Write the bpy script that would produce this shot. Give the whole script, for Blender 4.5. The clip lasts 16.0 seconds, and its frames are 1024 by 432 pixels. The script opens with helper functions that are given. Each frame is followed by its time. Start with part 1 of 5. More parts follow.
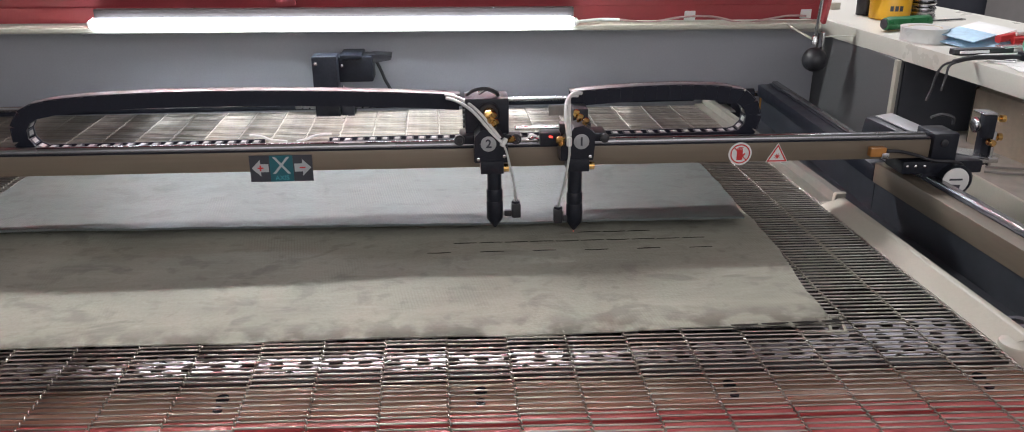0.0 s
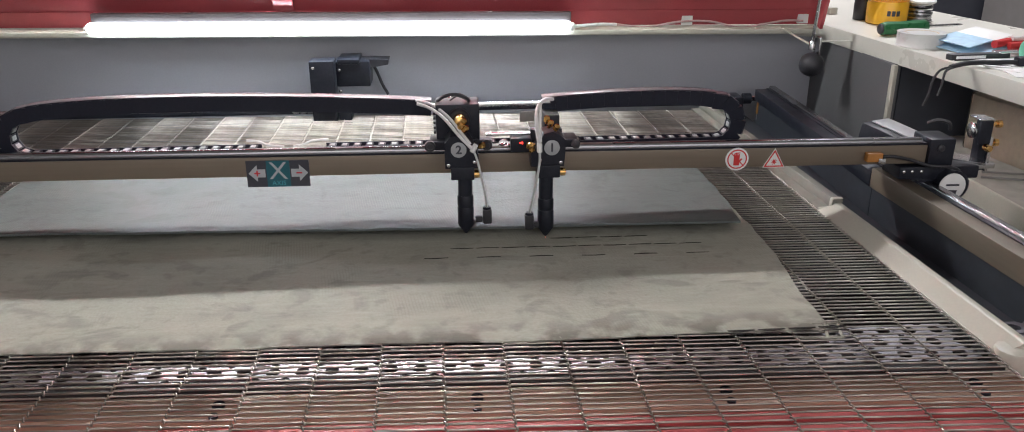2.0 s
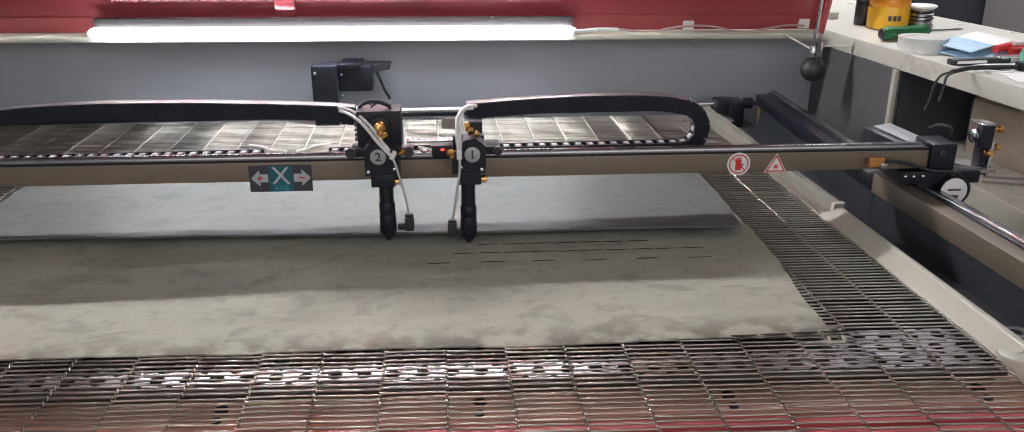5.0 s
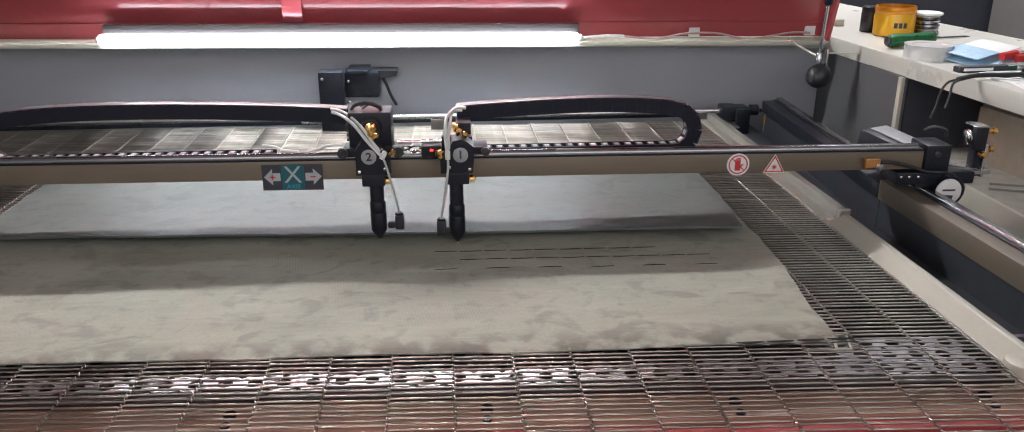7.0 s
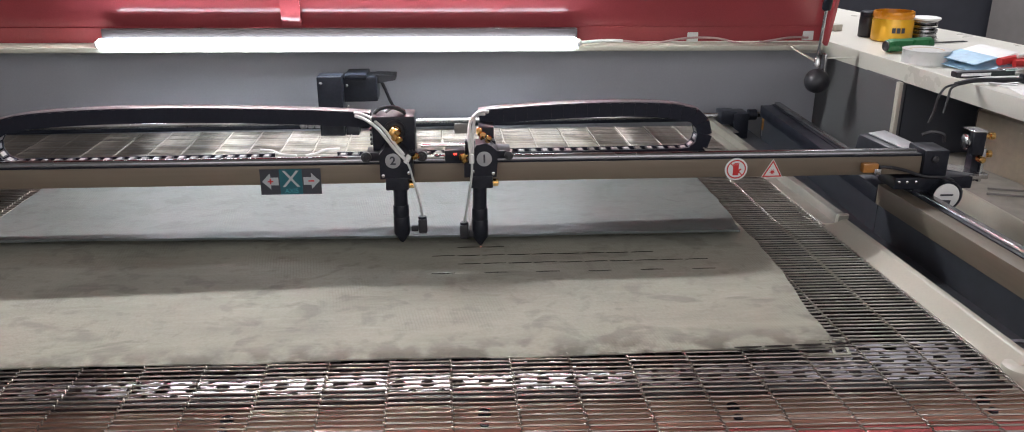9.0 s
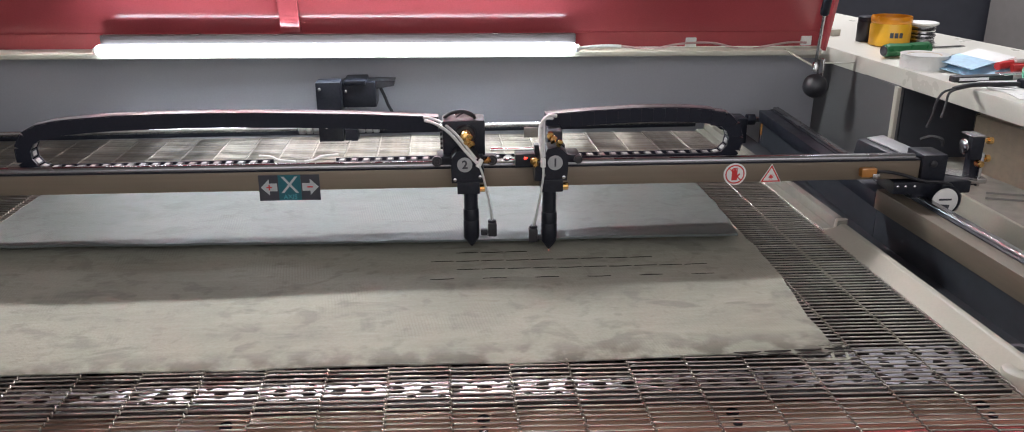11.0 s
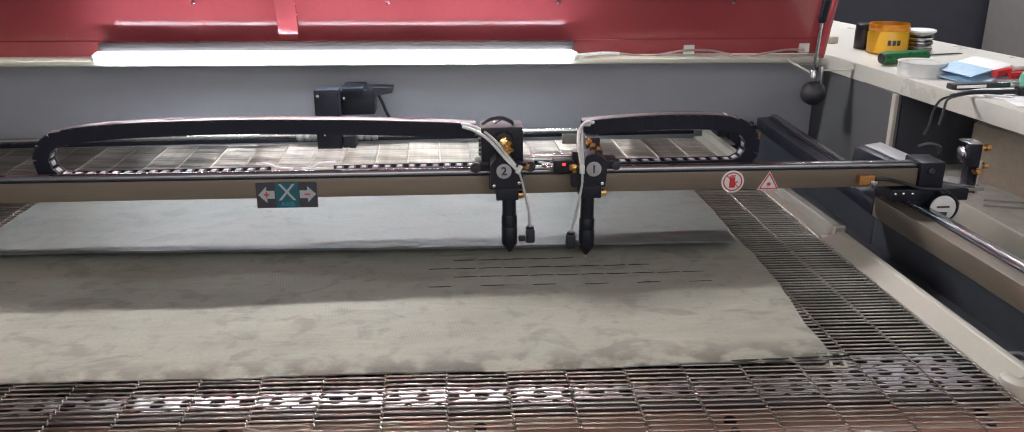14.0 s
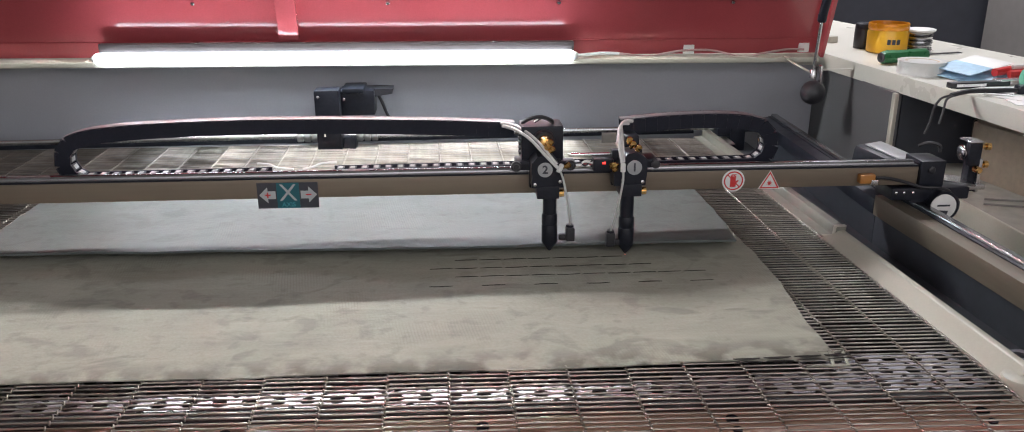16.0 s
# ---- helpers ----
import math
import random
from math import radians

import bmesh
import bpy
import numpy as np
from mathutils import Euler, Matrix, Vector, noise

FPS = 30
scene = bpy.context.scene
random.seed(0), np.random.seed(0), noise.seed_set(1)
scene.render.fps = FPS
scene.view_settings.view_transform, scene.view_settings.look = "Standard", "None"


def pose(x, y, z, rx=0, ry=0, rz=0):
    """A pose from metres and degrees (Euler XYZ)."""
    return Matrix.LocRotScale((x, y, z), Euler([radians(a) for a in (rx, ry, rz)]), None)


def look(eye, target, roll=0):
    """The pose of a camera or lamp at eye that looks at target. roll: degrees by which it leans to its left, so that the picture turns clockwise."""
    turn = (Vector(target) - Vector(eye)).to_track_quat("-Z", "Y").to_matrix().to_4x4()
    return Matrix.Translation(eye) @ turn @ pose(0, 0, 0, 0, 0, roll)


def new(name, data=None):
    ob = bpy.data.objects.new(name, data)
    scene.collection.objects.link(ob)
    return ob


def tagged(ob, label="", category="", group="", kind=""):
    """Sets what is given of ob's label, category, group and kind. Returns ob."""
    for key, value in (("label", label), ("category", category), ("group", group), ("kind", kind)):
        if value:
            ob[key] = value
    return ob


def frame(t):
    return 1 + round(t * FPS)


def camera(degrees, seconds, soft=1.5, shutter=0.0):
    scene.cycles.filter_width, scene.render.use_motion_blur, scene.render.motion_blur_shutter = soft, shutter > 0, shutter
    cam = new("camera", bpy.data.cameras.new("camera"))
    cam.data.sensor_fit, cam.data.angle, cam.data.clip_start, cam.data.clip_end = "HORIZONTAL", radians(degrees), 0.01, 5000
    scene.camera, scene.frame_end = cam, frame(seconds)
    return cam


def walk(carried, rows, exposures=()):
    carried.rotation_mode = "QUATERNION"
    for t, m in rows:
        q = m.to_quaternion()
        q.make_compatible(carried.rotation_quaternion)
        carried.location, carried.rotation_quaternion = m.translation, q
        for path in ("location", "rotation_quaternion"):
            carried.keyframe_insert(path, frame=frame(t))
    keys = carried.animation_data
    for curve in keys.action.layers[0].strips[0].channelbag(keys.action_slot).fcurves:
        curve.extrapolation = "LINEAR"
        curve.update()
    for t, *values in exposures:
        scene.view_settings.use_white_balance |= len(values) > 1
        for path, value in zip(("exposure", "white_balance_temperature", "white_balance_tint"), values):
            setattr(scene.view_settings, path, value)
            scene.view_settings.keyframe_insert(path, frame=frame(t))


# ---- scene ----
# A laser cutting machine seen over its bed: x along the gantry, y towards the back wall, z = 0 at the bed.
PATH = [
    (0.0, (0.0009, 0.0023, 0.5222), (0.0890, 1.3052, 0.0176), -0.380),
    (0.5, (0.0011, 0.0030, 0.5226), (0.0901, 1.3062, 0.0186), -0.360),
    (1.0, (0.0004, 0.0026, 0.5239), (0.0911, 1.3060, 0.0211), -0.387),
    (1.5, (0.0013, 0.0030, 0.5250), (0.0908, 1.3071, 0.0237), -0.316),
    (2.0, (0.0026, 0.0039, 0.5251), (0.0942, 1.3085, 0.0254), -0.312),
    (2.5, (-0.0001, 0.0024, 0.5249), (0.0915, 1.3075, 0.0264), -0.369),
    (3.0, (0.0020, 0.0036, 0.5251), (0.0934, 1.3091, 0.0277), -0.393),
    (3.5, (0.0020, 0.0029, 0.5252), (0.0940, 1.3088, 0.0290), -0.377),
    (4.0, (0.0012, 0.0033, 0.5263), (0.0930, 1.3097, 0.0314), -0.358),
    (6.5, (-0.0019, 0.0000, 0.5275), (0.0839, 1.3094, 0.0394), -0.312),
    (7.0, (-0.0036, -0.0007, 0.5292), (0.0800, 1.3101, 0.0446), -0.297),
    (7.5, (-0.0013, 0.0004, 0.5294), (0.0825, 1.3118, 0.0464), -0.254),
    (8.0, (0.0017, 0.0029, 0.5288), (0.0868, 1.3148, 0.0475), -0.243),
    (8.5, (-0.0003, -0.0001, 0.5298), (0.0859, 1.3122, 0.0496), -0.258),
    (9.0, (-0.0019, -0.0006, 0.5296), (0.0833, 1.3125, 0.0515), -0.227),
    (11.5, (-0.0012, 0.0002, 0.5301), (0.0860, 1.3167, 0.0617), -0.336),
    (12.0, (0.0020, 0.0018, 0.5296), (0.0893, 1.3188, 0.0627), -0.300),
    (12.5, (-0.0000, -0.0000, 0.5300), (0.0872, 1.3174, 0.0643), -0.287),
    (13.0, (-0.0014, 0.0002, 0.5317), (0.0862, 1.3190, 0.0700), -0.297),
    (13.5, (0.0008, 0.0014, 0.5310), (0.0890, 1.3206, 0.0708), -0.282),
    (14.0, (0.0012, 0.0012, 0.5304), (0.0897, 1.3207, 0.0709), -0.308),
    (14.5, (0.0025, 0.0012, 0.5302), (0.0917, 1.3209, 0.0715), -0.407),
    (15.0, (0.0018, 0.0012, 0.5309), (0.0919, 1.3207, 0.0719), -0.446),
    (15.5, (0.0014, -0.0001, 0.5304), (0.0908, 1.3197, 0.0722), -0.445),
    (16.0, (-0.0017, 0.0002, 0.5286), (0.0880, 1.3202, 0.0707), -0.449),
]
cam = camera(62.2, 16.0, soft=0.9)
walk(cam, [(t, look(eye, target, roll)) for t, eye, target, roll in PATH], exposures=[(0.0, 0.0, 6200, 15), (16.0, 0.0, 6200, 15)])

# ---- light: added front fill, added shelf lamp, and the machine's own tube lamp ----
world = bpy.data.worlds.new("world")
scene.world = world
world.use_nodes = True
wn = world.node_tree.nodes
sky = wn.new("ShaderNodeTexSky")
sky.sky_type, sky.sun_disc = "NISHITA", False
sky.sun_elevation, sky.sun_rotation = radians(40), radians(200)
wn["Background"].inputs["Strength"].default_value = 0.06
world.node_tree.links.new(sky.outputs[0], wn["Background"].inputs["Color"])

TUBE_GLOW = 23.0
UPPER_TUBE_GLOW = 178.0
FRONT_FILL_WATTS = 25.0
SHELF_FILL_WATTS = 110.0


def area_lamp(name, m, sx, sy, watts, color):
    d = bpy.data.lights.new(name, "AREA")
    d.shape, d.size, d.size_y, d.energy, d.color = "RECTANGLE", sx, sy, watts, color
    ob = new(name, d)
    ob.matrix_world = m
    return ob


# Front fill: an unseen source, added to brighten the bed and front faces.
area_lamp("front_fill_light", pose(0.3, -1.04, 1.15, 90), 3.2, 1.4, FRONT_FILL_WATTS, (1.0, 0.93, 0.84))
# Added to brighten the shelf, from where the lid screens the bed.
area_lamp("shelf_fill_light", look((1.27, 3.40, 2.38), (1.27, 3.40, 0.0)), 1.3, 0.8, SHELF_FILL_WATTS, (1.0, 0.985, 0.96))


# ---- materials ----
def mat(name, color, rough=0.5, metal=0.0, var=0.12, scale=30.0, bump=0.0, fine=4.0, stretch=(1, 1, 1), rough_var=0.1, coat=0.0, emit=0.0, alpha_glass=False, spec=0.5, worn=None, obj_var=0.0):
    m = bpy.data.materials.new(name)
    m.use_nodes = True
    nt = m.node_tree
    n, l = nt.nodes, nt.links
    b = n["Principled BSDF"]
    b.inputs["Roughness"].default_value = rough
    b.inputs["Metallic"].default_value = metal
    b.inputs["Specular IOR Level"].default_value = spec
    b.inputs["Coat Weight"].default_value = coat
    b.inputs["Coat Roughness"].default_value = 0.1
    if emit:
        b.inputs["Emission Color"].default_value = (*color, 1)
        b.inputs["Emission Strength"].default_value = emit
    if alpha_glass:
        b.inputs["Transmission Weight"].default_value = 1.0
        b.inputs["IOR"].default_value = 1.3
        b.inputs["Base Color"].default_value = (*color, 1)
        return m
    tc = n.new("ShaderNodeTexCoord")
    mp = n.new("ShaderNodeMapping")
    mp.inputs["Scale"].default_value = stretch
    l.new(tc.outputs["Object"], mp.inputs["Vector"])
    na = n.new("ShaderNodeTexNoise")
    na.inputs["Scale"].default_value = scale
    na.inputs["Detail"].default_value = 4
    nb = n.new("ShaderNodeTexNoise")
    nb.inputs["Scale"].default_value = scale * fine
    nb.inputs["Detail"].default_value = 3
    for q in (na, nb):
        l.new(mp.outputs[0], q.inputs["Vector"])
    add = n.new("ShaderNodeMath")
    add.operation = "ADD"
    l.new(na.outputs["Fac"], add.inputs[0])
    l.new(nb.outputs["Fac"], add.inputs[1])
    half = n.new("ShaderNodeMapRange")
    half.inputs["From Min"].default_value, half.inputs["From Max"].default_value = 0.6, 1.4
    l.new(add.outputs[0], half.inputs["Value"])
    ramp = n.new("ShaderNodeMix")
    ramp.data_type = "RGBA"
    dark = worn if worn else [c * (1 - var) for c in color]
    ramp.inputs["A"].default_value = (*dark, 1)
    ramp.inputs["B"].default_value = (*[min(1, c * (1 + var)) for c in color], 1)
    l.new(half.outputs[0], ramp.inputs["Factor"])
    out = ramp.outputs["Result"]
    if obj_var:
        oi = n.new("ShaderNodeObjectInfo")
        mr = n.new("ShaderNodeMapRange")
        mr.inputs["To Min"].default_value, mr.inputs["To Max"].default_value = 1 - obj_var, 1 + obj_var
        l.new(oi.outputs["Random"], mr.inputs["Value"])
        hs = n.new("ShaderNodeHueSaturation")
        l.new(mr.outputs[0], hs.inputs["Value"])
        l.new(out, hs.inputs["Color"])
        out = hs.outputs[0]
    l.new(out, b.inputs["Base Color"])
    rr = n.new("ShaderNodeMapRange")
    rr.inputs["To Min"].default_value, rr.inputs["To Max"].default_value = max(0.02, rough - rough_var), min(1, rough + rough_var)
    l.new(na.outputs["Fac"], rr.inputs["Value"])
    l.new(rr.outputs[0], b.inputs["Roughness"])
    if bump:
        bp = n.new("ShaderNodeBump")
        bp.inputs["Strength"].default_value = bump
        bp.inputs["Distance"].default_value = 0.001
        l.new(nb.outputs["Fac"], bp.inputs["Height"])
        l.new(bp.outputs[0], b.inputs["Normal"])
    return m


GREY_WALL = mat("grey_enamel", (0.41, 0.42, 0.455), 0.38, var=0.05, scale=6, bump=0.05, fine=40)
# The side wall's shade is put into this darker copy of the grey.
GREY_SIDE = mat("shaded_grey_enamel", (0.125, 0.125, 0.13), 0.5, var=0.08, scale=6, bump=0.05, fine=40)
SHELF_WHITE = mat("pale_enamel", (0.66, 0.645, 0.575), 0.3, var=0.04, scale=9, bump=0.04, fine=30)
CREAM = mat("cream_enamel", (0.51, 0.49, 0.415), 0.35, var=0.06, scale=9, bump=0.05, fine=30)
RED = mat("red_enamel", (0.40, 0.075, 0.085), 0.11, var=0.12, scale=6, bump=0.08, fine=60, rough_var=0.05, spec=0.4)
RED_PALE = mat("pale_red_enamel", (0.56, 0.11, 0.11), 0.45, var=0.10, scale=9, bump=0.06, fine=30)
BLACK = mat("black_anodised", (0.015, 0.017, 0.025), 0.38, spec=0.28, var=0.25, scale=40, bump=0.05)
BLACK_PLASTIC = mat("black_plastic", (0.028, 0.028, 0.033), 0.42, var=0.2, scale=60, bump=0.1)
CHAIN = mat("chain_plastic", (0.012, 0.014, 0.024), 0.5, var=0.15, scale=60, bump=0.06, obj_var=0.05, spec=0.25)
DARK = mat("dark_tray", (0.020, 0.020, 0.022), 0.6, var=0.4, scale=12, bump=0.2)
CHANNEL = mat("dark_blue_channel", (0.030, 0.034, 0.044), 0.5, var=0.25, scale=10, bump=0.1)
TAN = mat("champagne_aluminium", (0.215, 0.175, 0.132), 0.42, metal=0.35, var=0.06, scale=8, stretch=(0.1, 1, 6), bump=0.05)
TAN_RAIL = mat("tan_rail_paint", (0.165, 0.135, 0.10), 0.45, metal=0.2, var=0.1, scale=8, stretch=(4, 0.3, 4), bump=0.05)
STEEL = mat("polished_steel", (0.62, 0.62, 0.63), 0.22, metal=1.0, var=0.1, scale=20, stretch=(0.1, 1, 1))
TRACK = mat("oiled_track_steel", (0.30, 0.30, 0.31), 0.26, metal=1.0, var=0.15, scale=16, stretch=(0.2, 0.2, 1))
STEEL_DULL = mat("worn_steel", (0.5, 0.49, 0.47), 0.42, metal=0.9, var=0.2, scale=12, stretch=(1, 0.1, 1))
WIRE = mat("belt_wire_steel", (0.40, 0.37, 0.33), 0.32, metal=1.0, var=0.25, scale=9, fine=6, obj_var=0.15)
BRASS = mat("brass", (0.72, 0.45, 0.16), 0.25, metal=1.0, var=0.15, scale=60)
WHITE_PLASTIC = mat("white_plastic", (0.78, 0.78, 0.76), 0.4, var=0.04, scale=30)
WHITE_HOSE = mat("white_hose", (0.74, 0.74, 0.73), 0.3, var=0.06, scale=50, coat=0.3)
BATTEN = mat("grey_batten", (0.028, 0.021, 0.021), 0.4, var=0.06, scale=20)
CLEAR_HOSE = mat("milky_hose", (0.56, 0.58, 0.57), 0.2, var=0.1, scale=50, coat=0.5)
RED_INK = mat("red_ink", (0.60, 0.04, 0.04), 0.45, var=0.05)
TEAL_INK = mat("teal_ink", (0.012, 0.115, 0.145), 0.4, var=0.06)
SLATE_INK = mat("slate_ink", (0.045, 0.047, 0.06), 0.4, var=0.08)
PALE_INK = mat("pale_ink", (0.44, 0.47, 0.49), 0.4, var=0.05)
BADGE_GREY = mat("badge_grey", (0.36, 0.37, 0.38), 0.35, var=0.05)
ORANGE = mat("orange_plastic", (0.44, 0.19, 0.045), 0.4, var=0.08)
YELLOW = mat("yellow_plastic", (0.80, 0.42, 0.02), 0.32, var=0.06, scale=15)
AMBER = mat("amber_plastic", (0.70, 0.26, 0.01), 0.25, var=0.1, scale=30)
GREEN = mat("green_plastic", (0.03, 0.16, 0.06), 0.3, var=0.12, scale=30, coat=0.3)
MINT = mat("mint_plastic", (0.16, 0.52, 0.36), 0.35, var=0.06)
BLUE_PAPER = mat("blue_paper", (0.38, 0.57, 0.73), 0.55, var=0.18, scale=18)
PAPER = mat("white_paper", (0.78, 0.78, 0.76), 0.6, var=0.04, scale=20, bump=0.05)
CARD = mat("cardboard", (0.60, 0.50, 0.39), 0.7, var=0.1, scale=20, bump=0.1)
NAVY = mat("navy_partition", (0.055, 0.060, 0.076), 0.6, var=0.15, scale=5)
GREY_PANEL = mat("grey_cabinet", (0.21, 0.20, 0.19), 0.5, var=0.08, scale=6, bump=0.05)
CONCRETE = mat("concrete", (0.30, 0.29, 0.27), 0.8, var=0.15, scale=3, bump=0.3, fine=20)
PLASTER = mat("plaster", (0.66, 0.66, 0.64), 0.8, var=0.06, scale=3, bump=0.1, fine=20)
SCORCH = mat("scorched_edge", (0.012, 0.009, 0.007), 0.8, var=0.3, scale=200)
TUBE = mat("lamp_tube", (0.86, 0.97, 1.0), emit=TUBE_GLOW)
TUBE_UPPER = mat("upper_lamp_tube", (0.95, 0.985, 0.925), emit=UPPER_TUBE_GLOW)
RED_LED = mat("red_led", (1.0, 0.03, 0.02), emit=4.0)
SPARK = mat("laser_spark", (1.0, 0.25, 0.14), emit=1.6)
WRAP = mat("plastic_wrap", (0.95, 0.95, 0.95), rough=0.12, alpha_glass=True)


def leather_material(name, color, mark=1.0, rough=0.78, spec=0.3):
    m = mat(name, color, rough, var=0.10, scale=7, fine=30, bump=0.55, spec=spec)
    nt = m.node_tree
    n, l = nt.nodes, nt.links
    b = n["Principled BSDF"]
    base = b.inputs["Base Color"].links[0].from_socket
    tc = n.new("ShaderNodeTexCoord")
    last = base
    # smudges of handling, long soft streaks and fine brushed nap
    for scale, stretch, lo, hi, dark, amount in ((11, (1, 1.3, 1), 0.555, 0.645, [c * 0.52 for c in color], 0.62), (3.2, (1, 1.8, 1), 0.48, 0.72, [c * 0.66 for c in color], 0.65), (6.5, (0.7, 2.4, 1), 0.52, 0.75, [c * 1.27 for c in color], 0.5), (75, (0.3, 1.6, 1), 0.5, 0.8, [c * 1.22 for c in color], 0.6), (40, (1, 1, 1), 0.56, 0.70, [c * 0.55 for c in color], 0.5)):
        mp = n.new("ShaderNodeMapping")
        mp.inputs["Scale"].default_value = stretch
        mp.inputs["Rotation"].default_value = (0, 0, 0.6 if scale == 11 else 0.1)
        l.new(tc.outputs["Object"], mp.inputs["Vector"])
        no = n.new("ShaderNodeTexNoise")
        no.inputs["Scale"].default_value, no.inputs["Detail"].default_value = scale, 5
        no.inputs["Distortion"].default_value = 1.2 if scale in (11, 3.2) else 0.2
        l.new(mp.outputs[0], no.inputs["Vector"])
        mr = n.new("ShaderNodeMapRange")
        mr.inputs["From Min"].default_value, mr.inputs["From Max"].default_value = lo, hi
        mr.inputs["To Max"].default_value = amount * mark
        l.new(no.outputs["Fac"], mr.inputs["Value"])
        mx = n.new("ShaderNodeMix")
        mx.data_type = "RGBA"
        mx.inputs["B"].default_value = (*dark, 1)
        l.new(mr.outputs[0], mx.inputs["Factor"])
        l.new(last, mx.inputs["A"])
        last = mx.outputs["Result"]
    # ribbed nap in patches, and grime along the handled edge
    mp = n.new("ShaderNodeMapping")
    mp.inputs["Rotation"].default_value = (0, 0, -0.16)
    l.new(tc.outputs["Object"], mp.inputs["Vector"])
    wave = n.new("ShaderNodeTexWave")
    wave.inputs["Scale"].default_value, wave.inputs["Distortion"].default_value = 72, 2.5
    wave.inputs["Detail Scale"].default_value = 0.4
    l.new(mp.outputs[0], wave.inputs["Vector"])
    patch = n.new("ShaderNodeTexNoise")
    patch.inputs["Scale"].default_value = 4.5
    l.new(tc.outputs["Object"], patch.inputs["Vector"])
    grime = n.new("ShaderNodeTexNoise")
    grime.inputs["Scale"].default_value, grime.inputs["Detail"].default_value = 26, 5
    l.new(tc.outputs["Object"], grime.inputs["Vector"])
    xyz = n.new("ShaderNodeSeparateXYZ")
    l.new(tc.outputs["Object"], xyz.inputs[0])

    def ranged(src, a, c, top):
        q = n.new("ShaderNodeMapRange")
        q.inputs["From Min"].default_value, q.inputs["From Max"].default_value = a, c
        q.inputs["To Max"].default_value = top
        l.new(src, q.inputs["Value"])
        return q.outputs[0]

    for p, q, tone in ((ranged(wave.outputs["Fac"], 0.5, 0.9, 1.0), ranged(patch.outputs["Fac"], 0.5, 0.62, 0.22), (0.24, 0.23, 0.20)), (ranged(grime.outputs["Fac"], 0.40, 0.56, 1.0), ranged(xyz.outputs["Y"], 0.990, 0.938, 0.8), (0.13, 0.12, 0.10))):
        mul = n.new("ShaderNodeMath")
        mul.operation = "MULTIPLY"
        l.new(p, mul.inputs[0])
        l.new(q, mul.inputs[1])
        mx = n.new("ShaderNodeMix")
        mx.data_type = "RGBA"
        mx.inputs["B"].default_value = (*tone, 1)
        l.new(mul.outputs[0], mx.inputs["Factor"])
        l.new(last, mx.inputs["A"])
        last = mx.outputs["Result"]
    l.new(last, b.inputs["Base Color"])
    return m


LEATHER = leather_material("warm_grey_suede", (0.40, 0.395, 0.332), 0.75)
LEATHER_COOL = leather_material("cool_grey_suede", (0.112, 0.130, 0.125), 0.7, 0.50, 0.45)


# ---- mesh helpers ----
def mesh_of(name, bm, material, smooth=False):
    me = bpy.data.meshes.new(name)
    bmesh.ops.recalc_face_normals(bm, faces=bm.faces[:])
    bm.to_mesh(me)
    bm.free()
    me.materials.append(material)
    if smooth:
        for p in me.polygons:
            p.use_smooth = True
        me.set_sharp_from_angle(angle=radians(40))
    return me


def part(name, bm, material, parent, label="", smooth=True):
    ob = new(name, mesh_of(name, bm, material, smooth))
    ob.parent = parent
    return tagged(ob, label)


def thing(name, label, category, at=(0, 0, 0), group="", kind=""):
    ob = new(name)
    ob.empty_display_size = 0.05
    ob.matrix_world = pose(*at)
    return tagged(ob, label, category, group, kind)


def solid(name, bm, material, label, category, group="", kind="", smooth=True):
    return tagged(new(name, mesh_of(name, bm, material, smooth)), label, category, group, kind)


def box(bm, x0, x1, y0, y1, z0, z1, bevel=0.0, m=None):
    vs = bmesh.ops.create_cube(bm, size=1.0)["verts"]
    t = Matrix.Translation(((x0 + x1) / 2, (y0 + y1) / 2, (z0 + z1) / 2)) @ Matrix.Diagonal((x1 - x0, y1 - y0, z1 - z0, 1))
    bmesh.ops.transform(bm, matrix=(m @ t) if m else t, verts=vs)
    if bevel:
        es = list({e for v in vs for e in v.link_edges})
        bmesh.ops.bevel(bm, geom=es, offset=bevel, segments=2, affect="EDGES", profile=0.6)
    return bm


def B(x0, x1, y0, y1, z0, z1, bevel=0.0, m=None):
    return box(bmesh.new(), x0, x1, y0, y1, z0, z1, bevel, m)


def lathe(bm, profile, m=None, seg=20):
    """A turned body: profile of (radius, height) along z."""
    rings = []
    for r, z in profile:
        rings.append([bm.verts.new((r * math.cos(a), r * math.sin(a), z)) for a in (2 * math.pi * i / seg for i in range(seg))])
    for p, q in zip(rings, rings[1:]):
        for i in range(seg):
            bm.faces.new((p[i], p[(i + 1) % seg], q[(i + 1) % seg], q[i]))
    bm.faces.new(rings[0][::-1])
    bm.faces.new(rings[-1])
    if m:
        bmesh.ops.transform(bm, matrix=m, verts=[v for r in rings for v in r])
    return bm


def T(profile, m=None, seg=20):
    return lathe(bmesh.new(), profile, m, seg)


